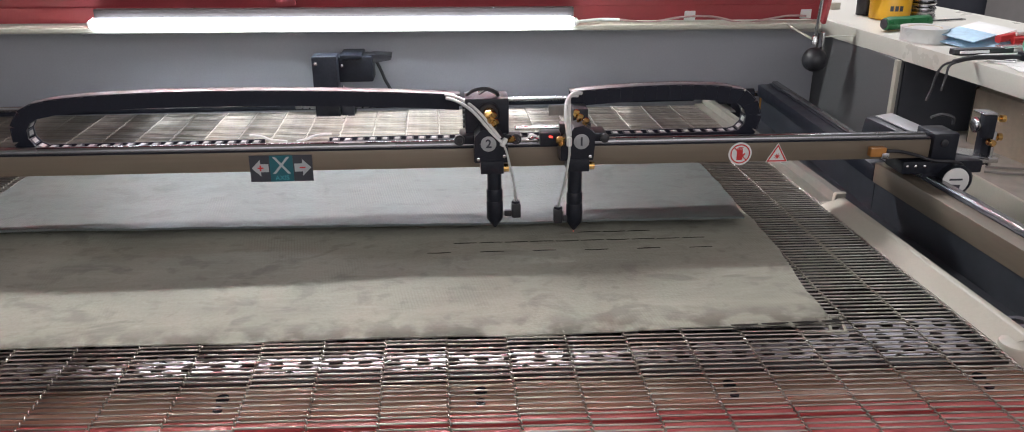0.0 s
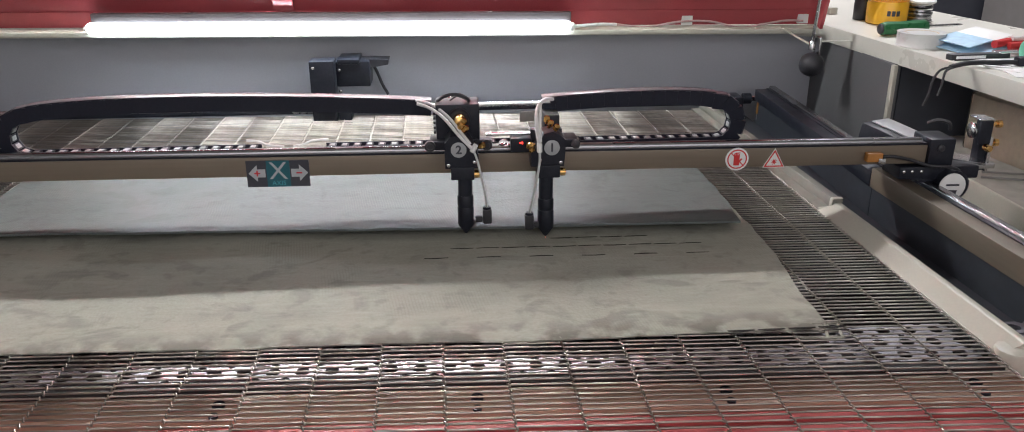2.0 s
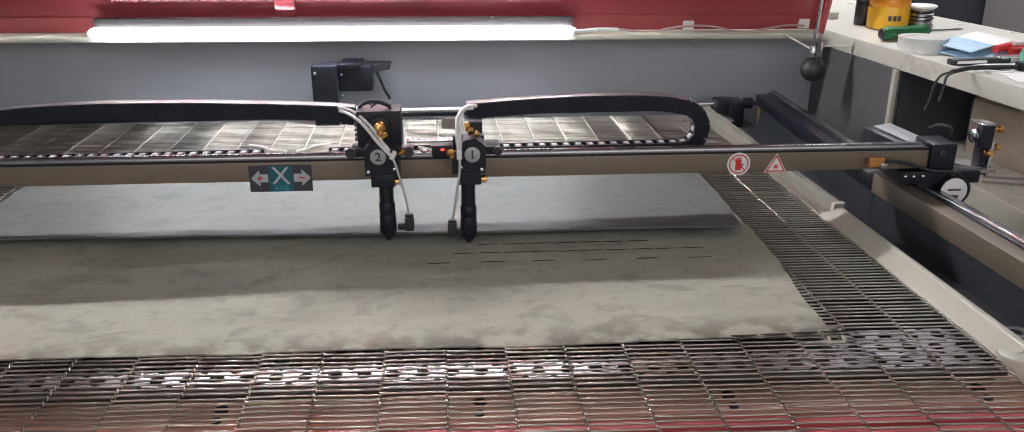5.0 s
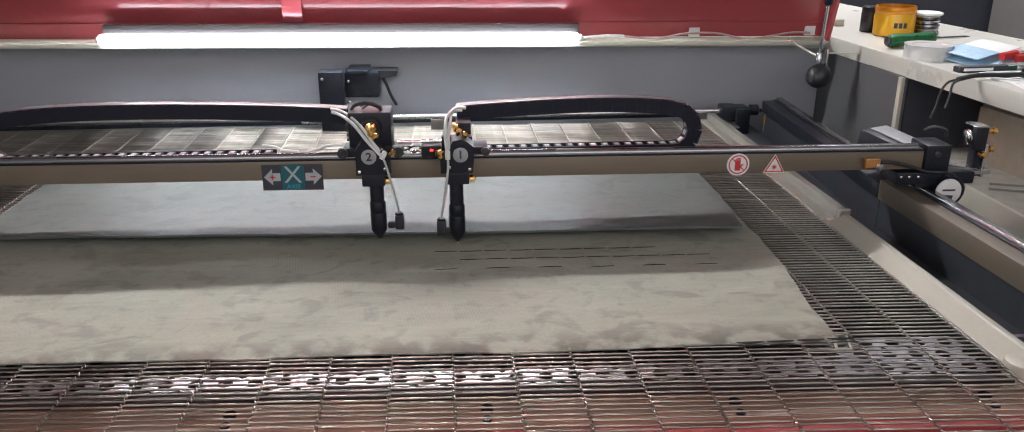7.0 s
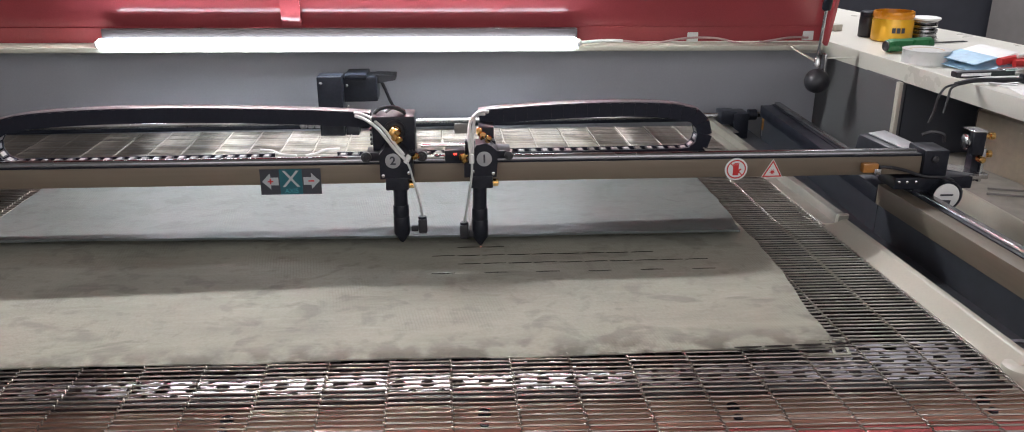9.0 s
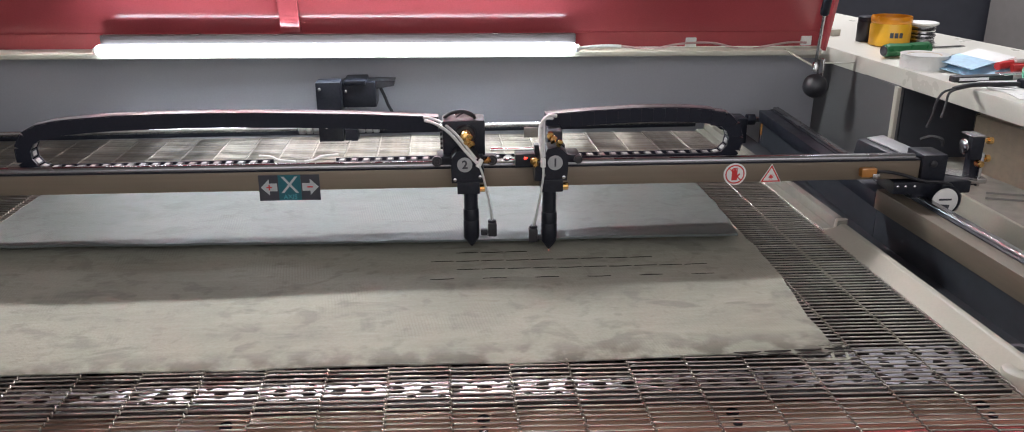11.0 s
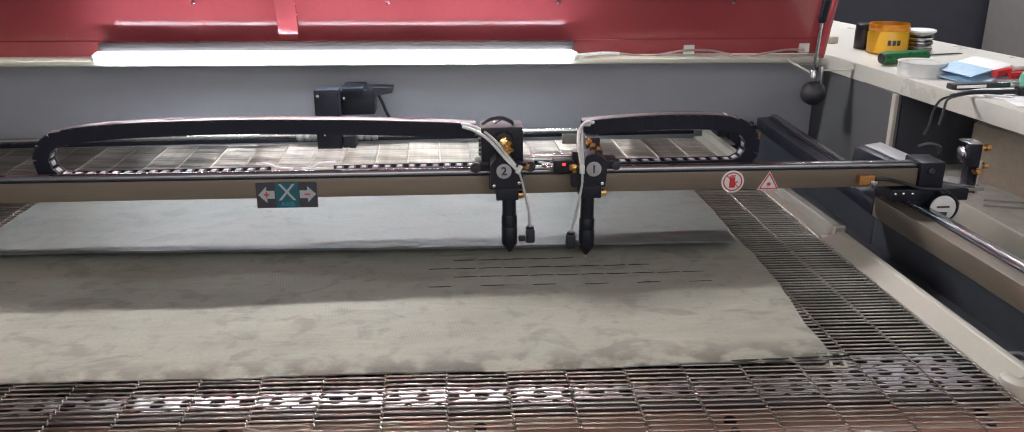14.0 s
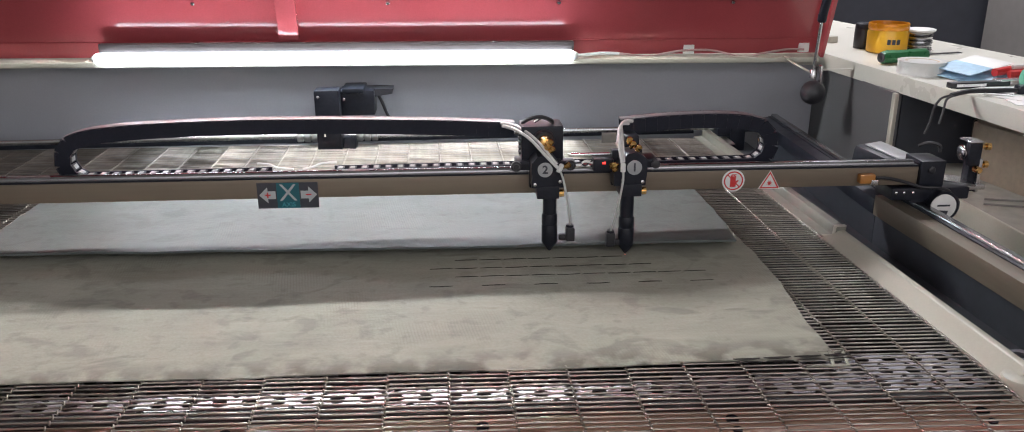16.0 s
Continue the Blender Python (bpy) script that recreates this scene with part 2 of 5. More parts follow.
def pipe(bm, pts, r, seg=8):
    """A round hose through points, smoothed."""
    ps = [Vector(p) for p in pts]
    fine = []
    for i in range(len(ps) - 1):
        a, b2, c, d = ps[max(i - 1, 0)], ps[i], ps[i + 1], ps[min(i + 2, len(ps) - 1)]
        for k in range(6):
            t = k / 6
            fine.append(0.5 * ((2 * b2) + (c - a) * t + (2 * a - 5 * b2 + 4 * c - d) * t * t + (3 * b2 - a - 3 * c + d) * t ** 3))
    fine.append(ps[-1])
    rings = []
    side = None
    for i, p in enumerate(fine):
        way = (fine[min(i + 1, len(fine) - 1)] - fine[max(i - 1, 0)]).normalized()
        if side is None:
            side = way.orthogonal().normalized()
        side = (side - way * side.dot(way)).normalized()
        up = way.cross(side)
        rings.append([bm.verts.new(p + r * (math.cos(a) * side + math.sin(a) * up)) for a in (2 * math.pi * j / seg for j in range(seg))])
    for p, q in zip(rings, rings[1:]):
        for i in range(seg):
            bm.faces.new((p[i], p[(i + 1) % seg], q[(i + 1) % seg], q[i]))
    bm.faces.new(rings[0][::-1])
    bm.faces.new(rings[-1])
    return bm


def prism(bm, outline, depth, m=None):
    """An outline of (x, y) drawn up by depth in z."""
    lo = [bm.verts.new((x, y, 0)) for x, y in outline]
    hi = [bm.verts.new((x, y, depth)) for x, y in outline]
    bm.faces.new(lo[::-1])
    bm.faces.new(hi)
    k = len(lo)
    for i in range(k):
        bm.faces.new((lo[i], lo[(i + 1) % k], hi[(i + 1) % k], hi[i]))
    if m:
        bmesh.ops.transform(bm, matrix=m, verts=lo + hi)
    return bm


def lettering(text, size, m, material, parent, name="lettering", label="", bold=0.0):
    cu = bpy.data.curves.new("letters", "FONT")
    cu.body, cu.size, cu.align_x, cu.align_y, cu.extrude = text, size, "CENTER", "CENTER", 0.0002
    cu.offset = bold
    tmp = new("letters", cu)
    me = bpy.data.meshes.new_from_object(tmp.evaluated_get(bpy.context.evaluated_depsgraph_get()))
    bpy.data.objects.remove(tmp)
    bpy.data.curves.remove(cu)
    me.transform(m)
    me.materials.clear()
    me.materials.append(material)
    ob = new(name, me)
    ob.parent = parent
    return tagged(ob, label)


FRONT = pose(0, 0, 0, 90)          # a drawing plane that faces the camera's side (-y)
ALONG_X = pose(0, 0, 0, 0, 90)


def front(x, y, z):
    return pose(x, y, z, 90)



# ---- the large structure ----
BACK_Y = 2.22
SIDE_X = 0.97

# the room round the machine
solid("floor", B(-5, 5, -4, 5, -1.0, -0.9), CONCRETE, "grey concrete workshop floor", "floor", kind="structure")
solid("ceiling", B(-5, 5, -4, 5, 3.2, 3.3), PLASTER, "white plaster ceiling", "ceiling", kind="structure")
south = thing("wall_south", "plain white plaster wall with an opening added for the fill light", "wall", kind="structure")
for x0, x1, z0, z1 in ((-5, -1.32, -0.9, 3.2), (1.92, 5, -0.9, 3.2), (-1.32, 1.92, -0.9, 0.43), (-1.32, 1.92, 1.87, 3.2)):
    part("wall_panel", B(x0, x1, -1.1, -1.0, z0, z1), PLASTER, south)
# unseen window, added only to surround the front fill light
window = thing("added_window", "unseen wide window with a white frame, added for the fill light", "window", kind="structure")
for x0, x1, z0, z1 in ((-1.318, -1.302, 0.432, 1.868), (1.902, 1.918, 0.432, 1.868), (-1.302, 1.902, 0.432, 0.448), (-1.302, 1.902, 1.852, 1.868)):
    part("window_frame", B(x0, x1, -1.08, -1.02, z0, z1, 0.003), WHITE_PLASTIC, window)
solid("wall_west", B(-5.1, -5, -4, 5, -0.9, 3.2), PLASTER, "plain white plaster wall", "wall", kind="structure")
solid("wall_east", B(5, 5.1, -4, 5, -0.9, 3.2), PLASTER, "plain white plaster wall", "wall", kind="structure")
solid("wall_north", B(-5, 5, 5, 5.1, -0.9, 3.2), PLASTER, "plain white plaster wall", "wall", kind="structure")
solid("partition_navy", B(1.0, 2.95, 3.7, 3.76, -0.9, 2.4), NAVY, "dark navy partition behind the machine", "partition", kind="structure")


def grey_cabinet():
    c = thing("grey_cabinet", "dark grey metal cabinet with scratched side", "cabinet", (2.335, 3.15, -0.9))
    part("body", B(0, 0.9, 0, 0.5, 0, 2.3, 0.004), GREY_PANEL, c)
    for x, z, a in ((0.045, 1.12, 60), (0.06, 1.11, 65), (0.045, 1.15, 5), (0.015, 1.17, 20)):
        part("scratch", B(-0.008, 0.008, -0.0008, 0.001, -0.0012, 0.0012, 0, Matrix.Translation((x, -0.0004, z)) @ pose(0, 0, 0, 0, -a)), PAPER, c, "bare scratch in the paint", smooth=False)


grey_cabinet()


# Unseen housing, added round the shelf's fill light.
def added_ceiling_lamp():
    c = thing("added_ceiling_lamp", "unseen square white ceiling lamp, added to light the shelf", "ceiling lamp", (1.27, 3.40, 2.40))
    part("housing", B(-0.70, 0.70, -0.45, 0.45, 0.0, 0.05, 0.01), WHITE_PLASTIC, c)
    for x in (-0.3, 0.3):
        part("hanger", T([(0.004, 0.05), (0.004, 0.80)], pose(x, 0, 0), 8), STEEL, c)


added_ceiling_lamp()


# the rear wall and the lid stand very slightly out of level
TILT = Matrix.Translation((0.3, 0, 0.2)) @ pose(0, 0, 0, 0, 0.6) @ Matrix.Translation((-0.3, 0, -0.2))


# the front beam, apron and plate, and the belt over them, run slightly askew to the rear wall
FRONT_YAW = pose(0, 0, 0, 0, 0, -1.5)


def machine_body():
    """The well of the machine: back wall, side wall, trays under the belt, front beam and red apron."""
    back = thing("back_wall", "grey enamelled rear wall of the machine with cream ledge", "machine wall", (0, 0, 0), kind="structure")
    part("panel", B(-1.6, SIDE_X, BACK_Y, BACK_Y + 0.03, -0.3, 0.1918), GREY_WALL, back)
    back.matrix_world = TILT
    part("ledge", B(-1.6, 0.93, 2.115, BACK_Y + 0.09, 0.1918, 0.2048, 0.003), CREAM, back, "cream folded steel ledge")
    side = thing("side_wall", "grey enamelled side wall with cream edge", "machine wall", (0, 0, 0), kind="structure")
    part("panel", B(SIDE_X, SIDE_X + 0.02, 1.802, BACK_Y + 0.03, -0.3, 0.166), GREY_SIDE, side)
    part("edge", B(SIDE_X - 0.003, SIDE_X + 0.006, 1.786, 1.802, -0.3, 0.166, 0.002), CREAM, side, "cream painted edge")
    low = thing("inner_tray", "dark steel tray below the belt", "tray", (0, 0, 0), kind="structure")
    part("bottom", B(-1.6, 0.74, 0.902, BACK_Y, -0.13, -0.10), DARK, low)
    part("channel", B(0.684, 0.772, 0.5, BACK_Y, -0.10, -0.03), CHANNEL, low)
    part("channel_wall", B(0.833, 0.845, 0.5, BACK_Y, -0.2, 0.0), DARK, low)
    part("outer_channel", B(0.845, 0.99, 0.5, BACK_Y, -0.2, -0.06), DARK, low)
    compartment = thing("side_floor", "dusty cream sheet floor of the side compartment", "floor", (0, 0, 0), kind="structure")
    part("sheet", B(0.995, 2.4, 0.5, 2.2, -0.02, 0.0, 0.002), mat("dusty_cream", (0.40, 0.38, 0.34), 0.6, var=0.2, scale=8, bump=0.1), compartment)
    part("lip", B(0.988, 0.995, 0.5, 2.2, -0.05, 0.004, 0.002), CREAM, compartment)
    solid("compartment_back", B(0.992, 2.4, 1.80, 1.83, -0.1, 0.160), NAVY, "dark rear wall of the side compartment", "wall", kind="structure")
    solid("compartment_side", B(2.4, 2.43, 0.5, 2.23, -0.1, 0.9), NAVY, "dark outer wall of the side compartment", "wall", kind="structure")
    beam = thing("front_beam", "brown painted frame beam under the belt, with bolt holes", "beam", (0, 0, 0), kind="structure")
    part("beam", B(-1.6, 1.1, 0.829, 0.90, -0.13, -0.03, 0.003), mat("brown_beam", (0.57, 0.37, 0.275), 0.38, metal=0.1, var=0.1, scale=6, bump=0.06), beam)
    for x in (-0.915, -0.606, -0.301, -0.002, 0.293, 0.596):
        for y, r in ((0.858, 0.0078), (0.836, 0.0055)):
            part("bolt", T([(r, 0), (r, 0.003), (r * 0.6, 0.003), (r * 0.6, 0.0005), (0.0, 0.0005)], pose(x, y, -0.03), 14), BLACK, beam, "black socket screw")
    apron = thing("front_apron", "glossy red painted front panel with ribbed top", "panel", (0, 0, 0), kind="structure")
    part("sheet", B(-1.6, 1.1, 0.3, 0.826, -0.20, -0.036, 0.004), RED_PALE, apron)
    for askew in (beam, apron):
        askew.matrix_world = FRONT_YAW
    for k in range(5):
        part("rib", B(-1.6, 1.1, 0.800 - 0.05 * k, 0.807 - 0.05 * k, -0.036, -0.032, 0.001), RED_PALE, apron)


machine_body()


def perforated_plate():
    """Black plate with staggered oblong holes, cut through."""
    bm = bmesh.new()
    px, py = 0.0350, 0.0305
    k = 16
    for r in range(3):
        for c in range(-46, 32):
            cx, cy = c * px + (px / 2 if r % 2 else 0), 0.8965 + r * py
            outer, inner = [], []
            for i in range(k):
                a = 2 * math.pi * (i + 0.5) / k
                ux, uy = math.cos(a), math.sin(a)
                s = 1 / max(abs(ux), abs(uy))
                outer.append(bm.verts.new((cx + ux * s * px / 2, cy + uy * s * py / 2, 0)))
                inner.append(bm.verts.new((cx + 0.0092 * ux, cy + 0.0086 * uy, 0)))
            for i in range(k):
                j = (i + 1) % k
                bm.faces.new((outer[i], outer[j], inner[j], inner[i]))
    bmesh.ops.remove_doubles(bm, verts=bm.verts[:], dist=0.0004)
    ext = bmesh.ops.extrude_face_region(bm, geom=bm.faces[:])["geom"]
    bmesh.ops.translate(bm, vec=(0, 0, -0.003), verts=[v for v in ext if isinstance(v, bmesh.types.BMVert)])
    bmesh.ops.translate(bm, vec=(0, 0, -0.010), verts=bm.verts[:])
    m = mat("perforated_black", (0.27, 0.262, 0.29), 0.36, metal=1.0, var=0.2, scale=10, bump=0.04)
    plate = solid("perforated_plate", bm, m, "black perforated steel plate under the belt", "plate", kind="structure", smooth=False)
    plate.matrix_world = FRONT_YAW


perforated_plate()
solid("plate_lip", B(-1.6, 1.1, 0.861, 0.8805, -0.018, -0.0105, 0.001), DARK, "black lip of the perforated plate", "plate", kind="structure").matrix_world = FRONT_YAW

# ---- right-hand guides ----


def lean_in(ob, k):
    """The guides close in slightly towards the rear."""
    for c in ob.children_recursive or [ob]:
        for v in c.data.vertices:
            v.co.x += k * (v.co.y - 0.95)


def along_y(outline, y0, y1):
    """An (x, z) profile drawn from y0 to y1."""
    return prism(bmesh.new(), outline, -(y1 - y0), pose(0, y0, 0, 90))


def side_rail():
    guard = thing("belt_guard", "cream painted steel guard along the belt edge", "guard strip")
    part("strip", along_y([(0.6455, -0.03), (0.6455, 0.0020), (0.6475, 0.0036), (0.6720, 0.0110), (0.6745, 0.0135), (0.6765, 0.0142), (0.6850, 0.0150), (0.6870, 0.0140), (0.6875, 0.0115), (0.6875, -0.03)], 0.856, 1.352), CREAM, guard)
    # dark sheet added over the guard's cream face, in place of shade
    part("liner", B(0.6385, 0.6450, 0.87, 2.1, -0.099, -0.002), DARK, guard, "added dark liner in place of shade below the belt edge")
    # the dimness of the rear length is put into its darker cream
    part("rear_strip", along_y([(0.6500, -0.03), (0.6500, 0.0020), (0.6520, 0.0034), (0.6690, 0.0040), (0.6705, 0.0055), (0.6715, 0.0190), (0.6730, 0.0208), (0.6870, 0.0212), (0.6890, 0.0195), (0.6895, -0.03)], 1.3525, 2.1), mat("shaded_cream", (0.20, 0.192, 0.165), 0.42, var=0.15, scale=14, bump=0.06), guard, "raised rear length of the guard, darkened for its shade")
    part("joint_lip", along_y([(0.6495, 0.0036), (0.6698, 0.0042), (0.6712, 0.0195), (0.6728, 0.0214), (0.6892, 0.0217), (0.6892, 0.0232), (0.6716, 0.0228), (0.6698, 0.0205), (0.6686, 0.0058), (0.6495, 0.0052)], 1.352, 1.360), CREAM, guard, "folded lip at the joint")
    part("end_cap", T([(0.0215, -0.02), (0.0215, 0.004), (0.0200, 0.0070), (0.015, 0.0085)], pose(0.6665, 0.858, 0.0), 24), CREAM, guard, "rounded front end")
    for y, x, z in ((1.165, 0.6880, 0.008), (1.52, 0.6895, 0.014)):
        part("screw", T([(0.004, 0), (0.004, 0.003), (0.002, 0.004)], pose(x, y, z, 0, 90), 10), BLACK, guard)
    lean_in(guard, -0.032)
    rail = thing("guide_rail", "tan aluminium guide beam with polished steel rail on top", "guide rail")
    # the rear half is black to paint in the shadow behind the gantry
    for y0, y1, top, lean, paint in ((0.5, 1.399, 0.0625, -0.034, TAN_RAIL), (1.401, 2.08, 0.0545, 0.035, BLACK)):
        x = 0.0 if lean < 0 else -0.0153 - lean * 0.45
        for name, bm, m, label in (
                ("beam", B(x + 0.7600, x + 0.816, y0, y1, 0.026, top, 0.002), paint, ""),
                ("web", B(x + 0.7660, x + 0.812, y0, y1, -0.10, 0.0255, 0.0), CHANNEL, ""),
                ("groove", B(x + 0.7890, x + 0.814, y0, y1, top + 0.0005, top + 0.0020, 0.0), BLACK, ""),
                ("track", along_y([(x + 0.7960, top + 0.0021), (x + 0.7960, top + 0.0050), (x + 0.7980, top + 0.0075), (x + 0.8090, top + 0.0075), (x + 0.8120, top + 0.0045), (x + 0.8120, top + 0.0021)], y0, y1), TRACK, "polished steel linear track")):
            lean_in(part(name, bm, m, rail, label), lean)


side_rail()


def left_rail():
    rail = thing("guide_rail", "tan aluminium guide beam with polished steel rail on top", "guide rail")
    part("beam", B(-1.45, -1.36, 0.5, 2.13, -0.03, 0.054, 0.002), TAN_RAIL, rail)
    part("track", B(-1.42, -1.40, 0.5, 2.13, 0.054, 0.066, 0.003), STEEL, rail, "polished steel linear track")


left_rail()


def shelf():
    """The cover beside the bed, used as a shelf; its inner edge runs slightly askew."""
    s = thing("side_shelf", "cream enamelled steel shelf with rolled edge, littered with tools", "shelf")
    top = [(0.950, 2.20), (1.30, 2.95), (1.42, 2.0), (1.50, 1.1), (1.040, 1.1)]
    part("top", prism(bmesh.new(), top, 0.004, pose(0, 0, 0.198)), SHELF_WHITE, s)
    d = Vector((1.040 - 0.950, -1.10, 0)).normalized()
    ang = math.degrees(math.atan2(d.y, d.x))
    ln = 1.1037
    part("fascia", B(0, ln, -0.001, 0.018, -0.034, 0.0056, 0.003, pose(0.950, 2.20, 0.198, 0, 0, ang)), SHELF_WHITE, s)
    part("return_lip", B(0, ln, 0.018, 0.06, -0.034, -0.031, 0, pose(0.950, 2.20, 0.198, 0, 0, ang)), SHELF_WHITE, s)
    part("end_flange", B(-0.001, 0.010, 0.0, 0.4, -0.034, 0.0, 0.002, pose(0.950, 2.20, 0.198, 0, 0, 62)), SHELF_WHITE, s)
    return s


shelf()


def lid():
    """The opened lid leans over the rear of the bed."""
    m = TILT @ pose(0, 2.174, 0.207, 16)
    li = thing("red_lid", "opened glossy red steel lid with pressed ribs", "machine lid")
    part("sheet", B(-1.6, 0.945, 0.0, 0.012, 0.0, 1.15, 0.002, m), RED, li)
    part("stiffener", B(-0.425, -0.377, -0.022, -0.0015, 0.052, 1.15, 0.004, m), RED, li)
    for x0, x1 in ((-1.5, -0.50), (-0.30, 0.29), (0.36, 0.90)):
        for z in (0.150,):
            part("frame_rail", B(x0, x1, -0.016, -0.0015, z, z + 0.03, 0.003, m), RED, li)
    part("fold", B(-1.6, 0.945, -0.004, -0.0012, 0.04, 0.0425, 0.001, m), RED, li)
    for x in (-0.62, -0.157, 0.262, 0.70):
        part("screw", T([(0.005, 0), (0.005, 0.004), (0.003, 0.006)], m @ pose(x, -0.001, 0.140, 90), 12), STEEL, li, "shiny screw")
    part("rim", B(0.945, 0.955, -0.03, 0.012, 0.0, 1.15, 0.002, m), RED, li)


lid()


def tube_lamp(m, glow):
    la = thing("tube_lamp", "lit white fluorescent tube on a slim batten", "tube lamp", (0, 0, 0), "tube lamps on the lid")
    la.matrix_world = m
    part("batten", B(-0.850, 0.300, 0.014, 0.035, -0.010, 0.033, 0.003), BATTEN, la, "slim dull reddish-grey batten")
    for x in (-0.62, 0.10):
        part("spring_clip", B(x - 0.005, x + 0.005, 0.010, 0.036, 0.0332, 0.0352, 0.0006), STEEL, la, "small steel spring clip")
    part("tube", T([(0.0095, -0.855), (0.0135, -0.848), (0.0135, 0.290), (0.0105, 0.296)], ALONG_X, 18), glow, la, "glowing white tube")
    part("end_cap", T([(0.0100, 0.2965), (0.0100, 0.304), (0.004, 0.310)], ALONG_X, 16), WHITE_PLASTIC, la)
    part("end_cap", T([(0.0060, -0.862), (0.0090, -0.8555)], ALONG_X, 16), WHITE_PLASTIC, la)


tube_lamp(TILT @ pose(0, 2.106, 0.2150), TUBE)
tube_lamp(pose(0.02, 1.970, 0.80, 16), TUBE_UPPER)


def lamp_cable():
    c = thing("lamp_cable", "thin white lamp cable held by adhesive clips", "cable", (0, -0.021, 0))
    pts = [(0.31, 2.14, 0.213), (0.37, 2.16, 0.214), (0.42, 2.172, 0.211), (0.50, 2.178, 0.203), (0.58, 2.18, 0.214), (0.66, 2.18, 0.214), (0.74, 2.175, 0.198), (0.80, 2.178, 0.205), (0.86, 2.18, 0.213), (0.905, 2.178, 0.212)]
    part("wire", pipe(bmesh.new(), pts, 0.0028, 8), mat("grey_pink_cable", (0.40, 0.25, 0.25), 0.4), c)
    part("sleeve", pipe(bmesh.new(), pts[:3], 0.0040, 8), WHITE_HOSE, c)
    for x in (0.605, 0.908):
        part("clip", B(x - 0.014, x + 0.014, 2.186, 2.196, 0.204, 0.228, 0.002), WHITE_PLASTIC, c, "white adhesive clip")


lamp_cable()


def gas_spring():
    g = thing("gas_spring", "chrome and black gas strut of the lid", "gas spring")
    foot, top = Vector((0.868, 2.0, 0.185)), Vector((0.869, 1.985, 0.312))
    part("rod", pipe(bmesh.new(), [foot, (foot + top) / 2, top], 0.0042, 12), STEEL, g, "chrome rod")
    part("cylinder", pipe(bmesh.new(), [top, top + Vector((0.012, -0.03, 0.15)), top + Vector((0.03, -0.07, 0.38))], 0.0105, 14), BLACK, g, "black cylinder")
    part("collar", T([(0.008, 0), (0.0105, 0.004), (0.0105, 0.018), (0.007, 0.022)], Matrix.Translation(top - Vector((0, 0, 0.012))), 14), BLACK, g)
    part("joint", T([(0.008, 0), (0.008, 0.018), (0.005, 0.022)], pose(0.868, 2.0, 0.166), 12), STEEL, g, "chrome end joint")
    part("rubber_buffer", T([(0.0, -0.030), (0.016, -0.026), (0.026, -0.014), (0.030, 0.0), (0.028, 0.012), (0.018, 0.024), (0.006, 0.029)], pose(0.872, 2.0, 0.130, 70, 0, 0), 20), BLACK_PLASTIC, g, "round black rubber buffer")
    part("bracket", B(0.882, 0.888, 1.990, 2.010, 0.152, 0.196, 0.001), STEEL, g)
    part("bracket_plate", B(0.888, 0.972, 1.996, 2.004, 0.184, 0.187, 0.001), SHELF_WHITE, g)
    part("arm", pipe(bmesh.new(), [(0.840, 2.13, 0.200), (0.85, 2.08, 0.19), (0.866, 2.01, 0.178)], 0.0026, 10), CREAM, g)


gas_spring()

# ---- the sheet of leather and the cuts in it ----


SKEW = 0.020        # the hides lie slightly askew on the belt


def leather_sheet(x0, x1, y0, y1, base, ny, seed, label, curl=0.0):
    bm = bmesh.new()
    nx = 130
    rows = []
    for j in range(ny + 1):
        v = j / ny
        row = []
        for i in range(nx + 1):
            u = i / nx
            x, y = x0 + (x1 - x0) * u, y0 + (y1 - y0) * v
            wob = 0.006 * noise.noise((x * 5, y * 5, 1.0 + seed)) + 0.003 * noise.noise((x * 22, y * 22, 4.0 + seed))
            if i in (0, nx):
                x += wob * 1.3 + 0.009 * noise.noise((0.3 + u, y * 3.1, 7.7 + seed))
            if not curl:
                # the side of the lower hide is cut slightly askew towards its front corner
                x -= 0.017 * u ** 6 * max(0.0, (1.30 - y) / 0.36)
            if j in (0, ny):
                y += wob * 0.8
            z = base + 0.0012 * noise.noise((x * 6, y * 9, 2.0)) + 0.0005 * noise.noise((x * 25, y * 25, 3.0))
            if j == 0:
                z -= 0.0006
            if curl:
                y += (1 - v) * (-0.008 + 0.029 * max(0.0, -0.1 - x))
                # the front edge curls up off the sheet below
                lift = curl * max(0.0, 1 - (y - y0) / 0.16) ** 2 * (1 + 0.35 * noise.noise((x * 3.5, 0.4, 9.0)))
                k = 1 - lift / 0.524
                x, y, z = x * k, y * k, z + lift
            y -= SKEW * x
            row.append(bm.verts.new((x, y, z)))
        rows.append(row)
    for j in range(ny):
        for i in range(nx):
            bm.faces.new((rows[j][i], rows[j][i + 1], rows[j + 1][i + 1], rows[j + 1][i]))
    ext = bmesh.ops.extrude_face_region(bm, geom=bm.faces[:])["geom"]
    bmesh.ops.translate(bm, vec=(0, 0, -0.0036 if curl else -0.0018), verts=[v for v in ext if isinstance(v, bmesh.types.BMVert)])
    return solid("leather_sheet", bm, LEATHER_COOL if curl else LEATHER, label, "leather sheet")


leather_sheet(-0.836, 0.489, 0.936, 1.78, 0.0040, 70, 0, "warm grey suede leather sheet with scuffs, lying on the belt")
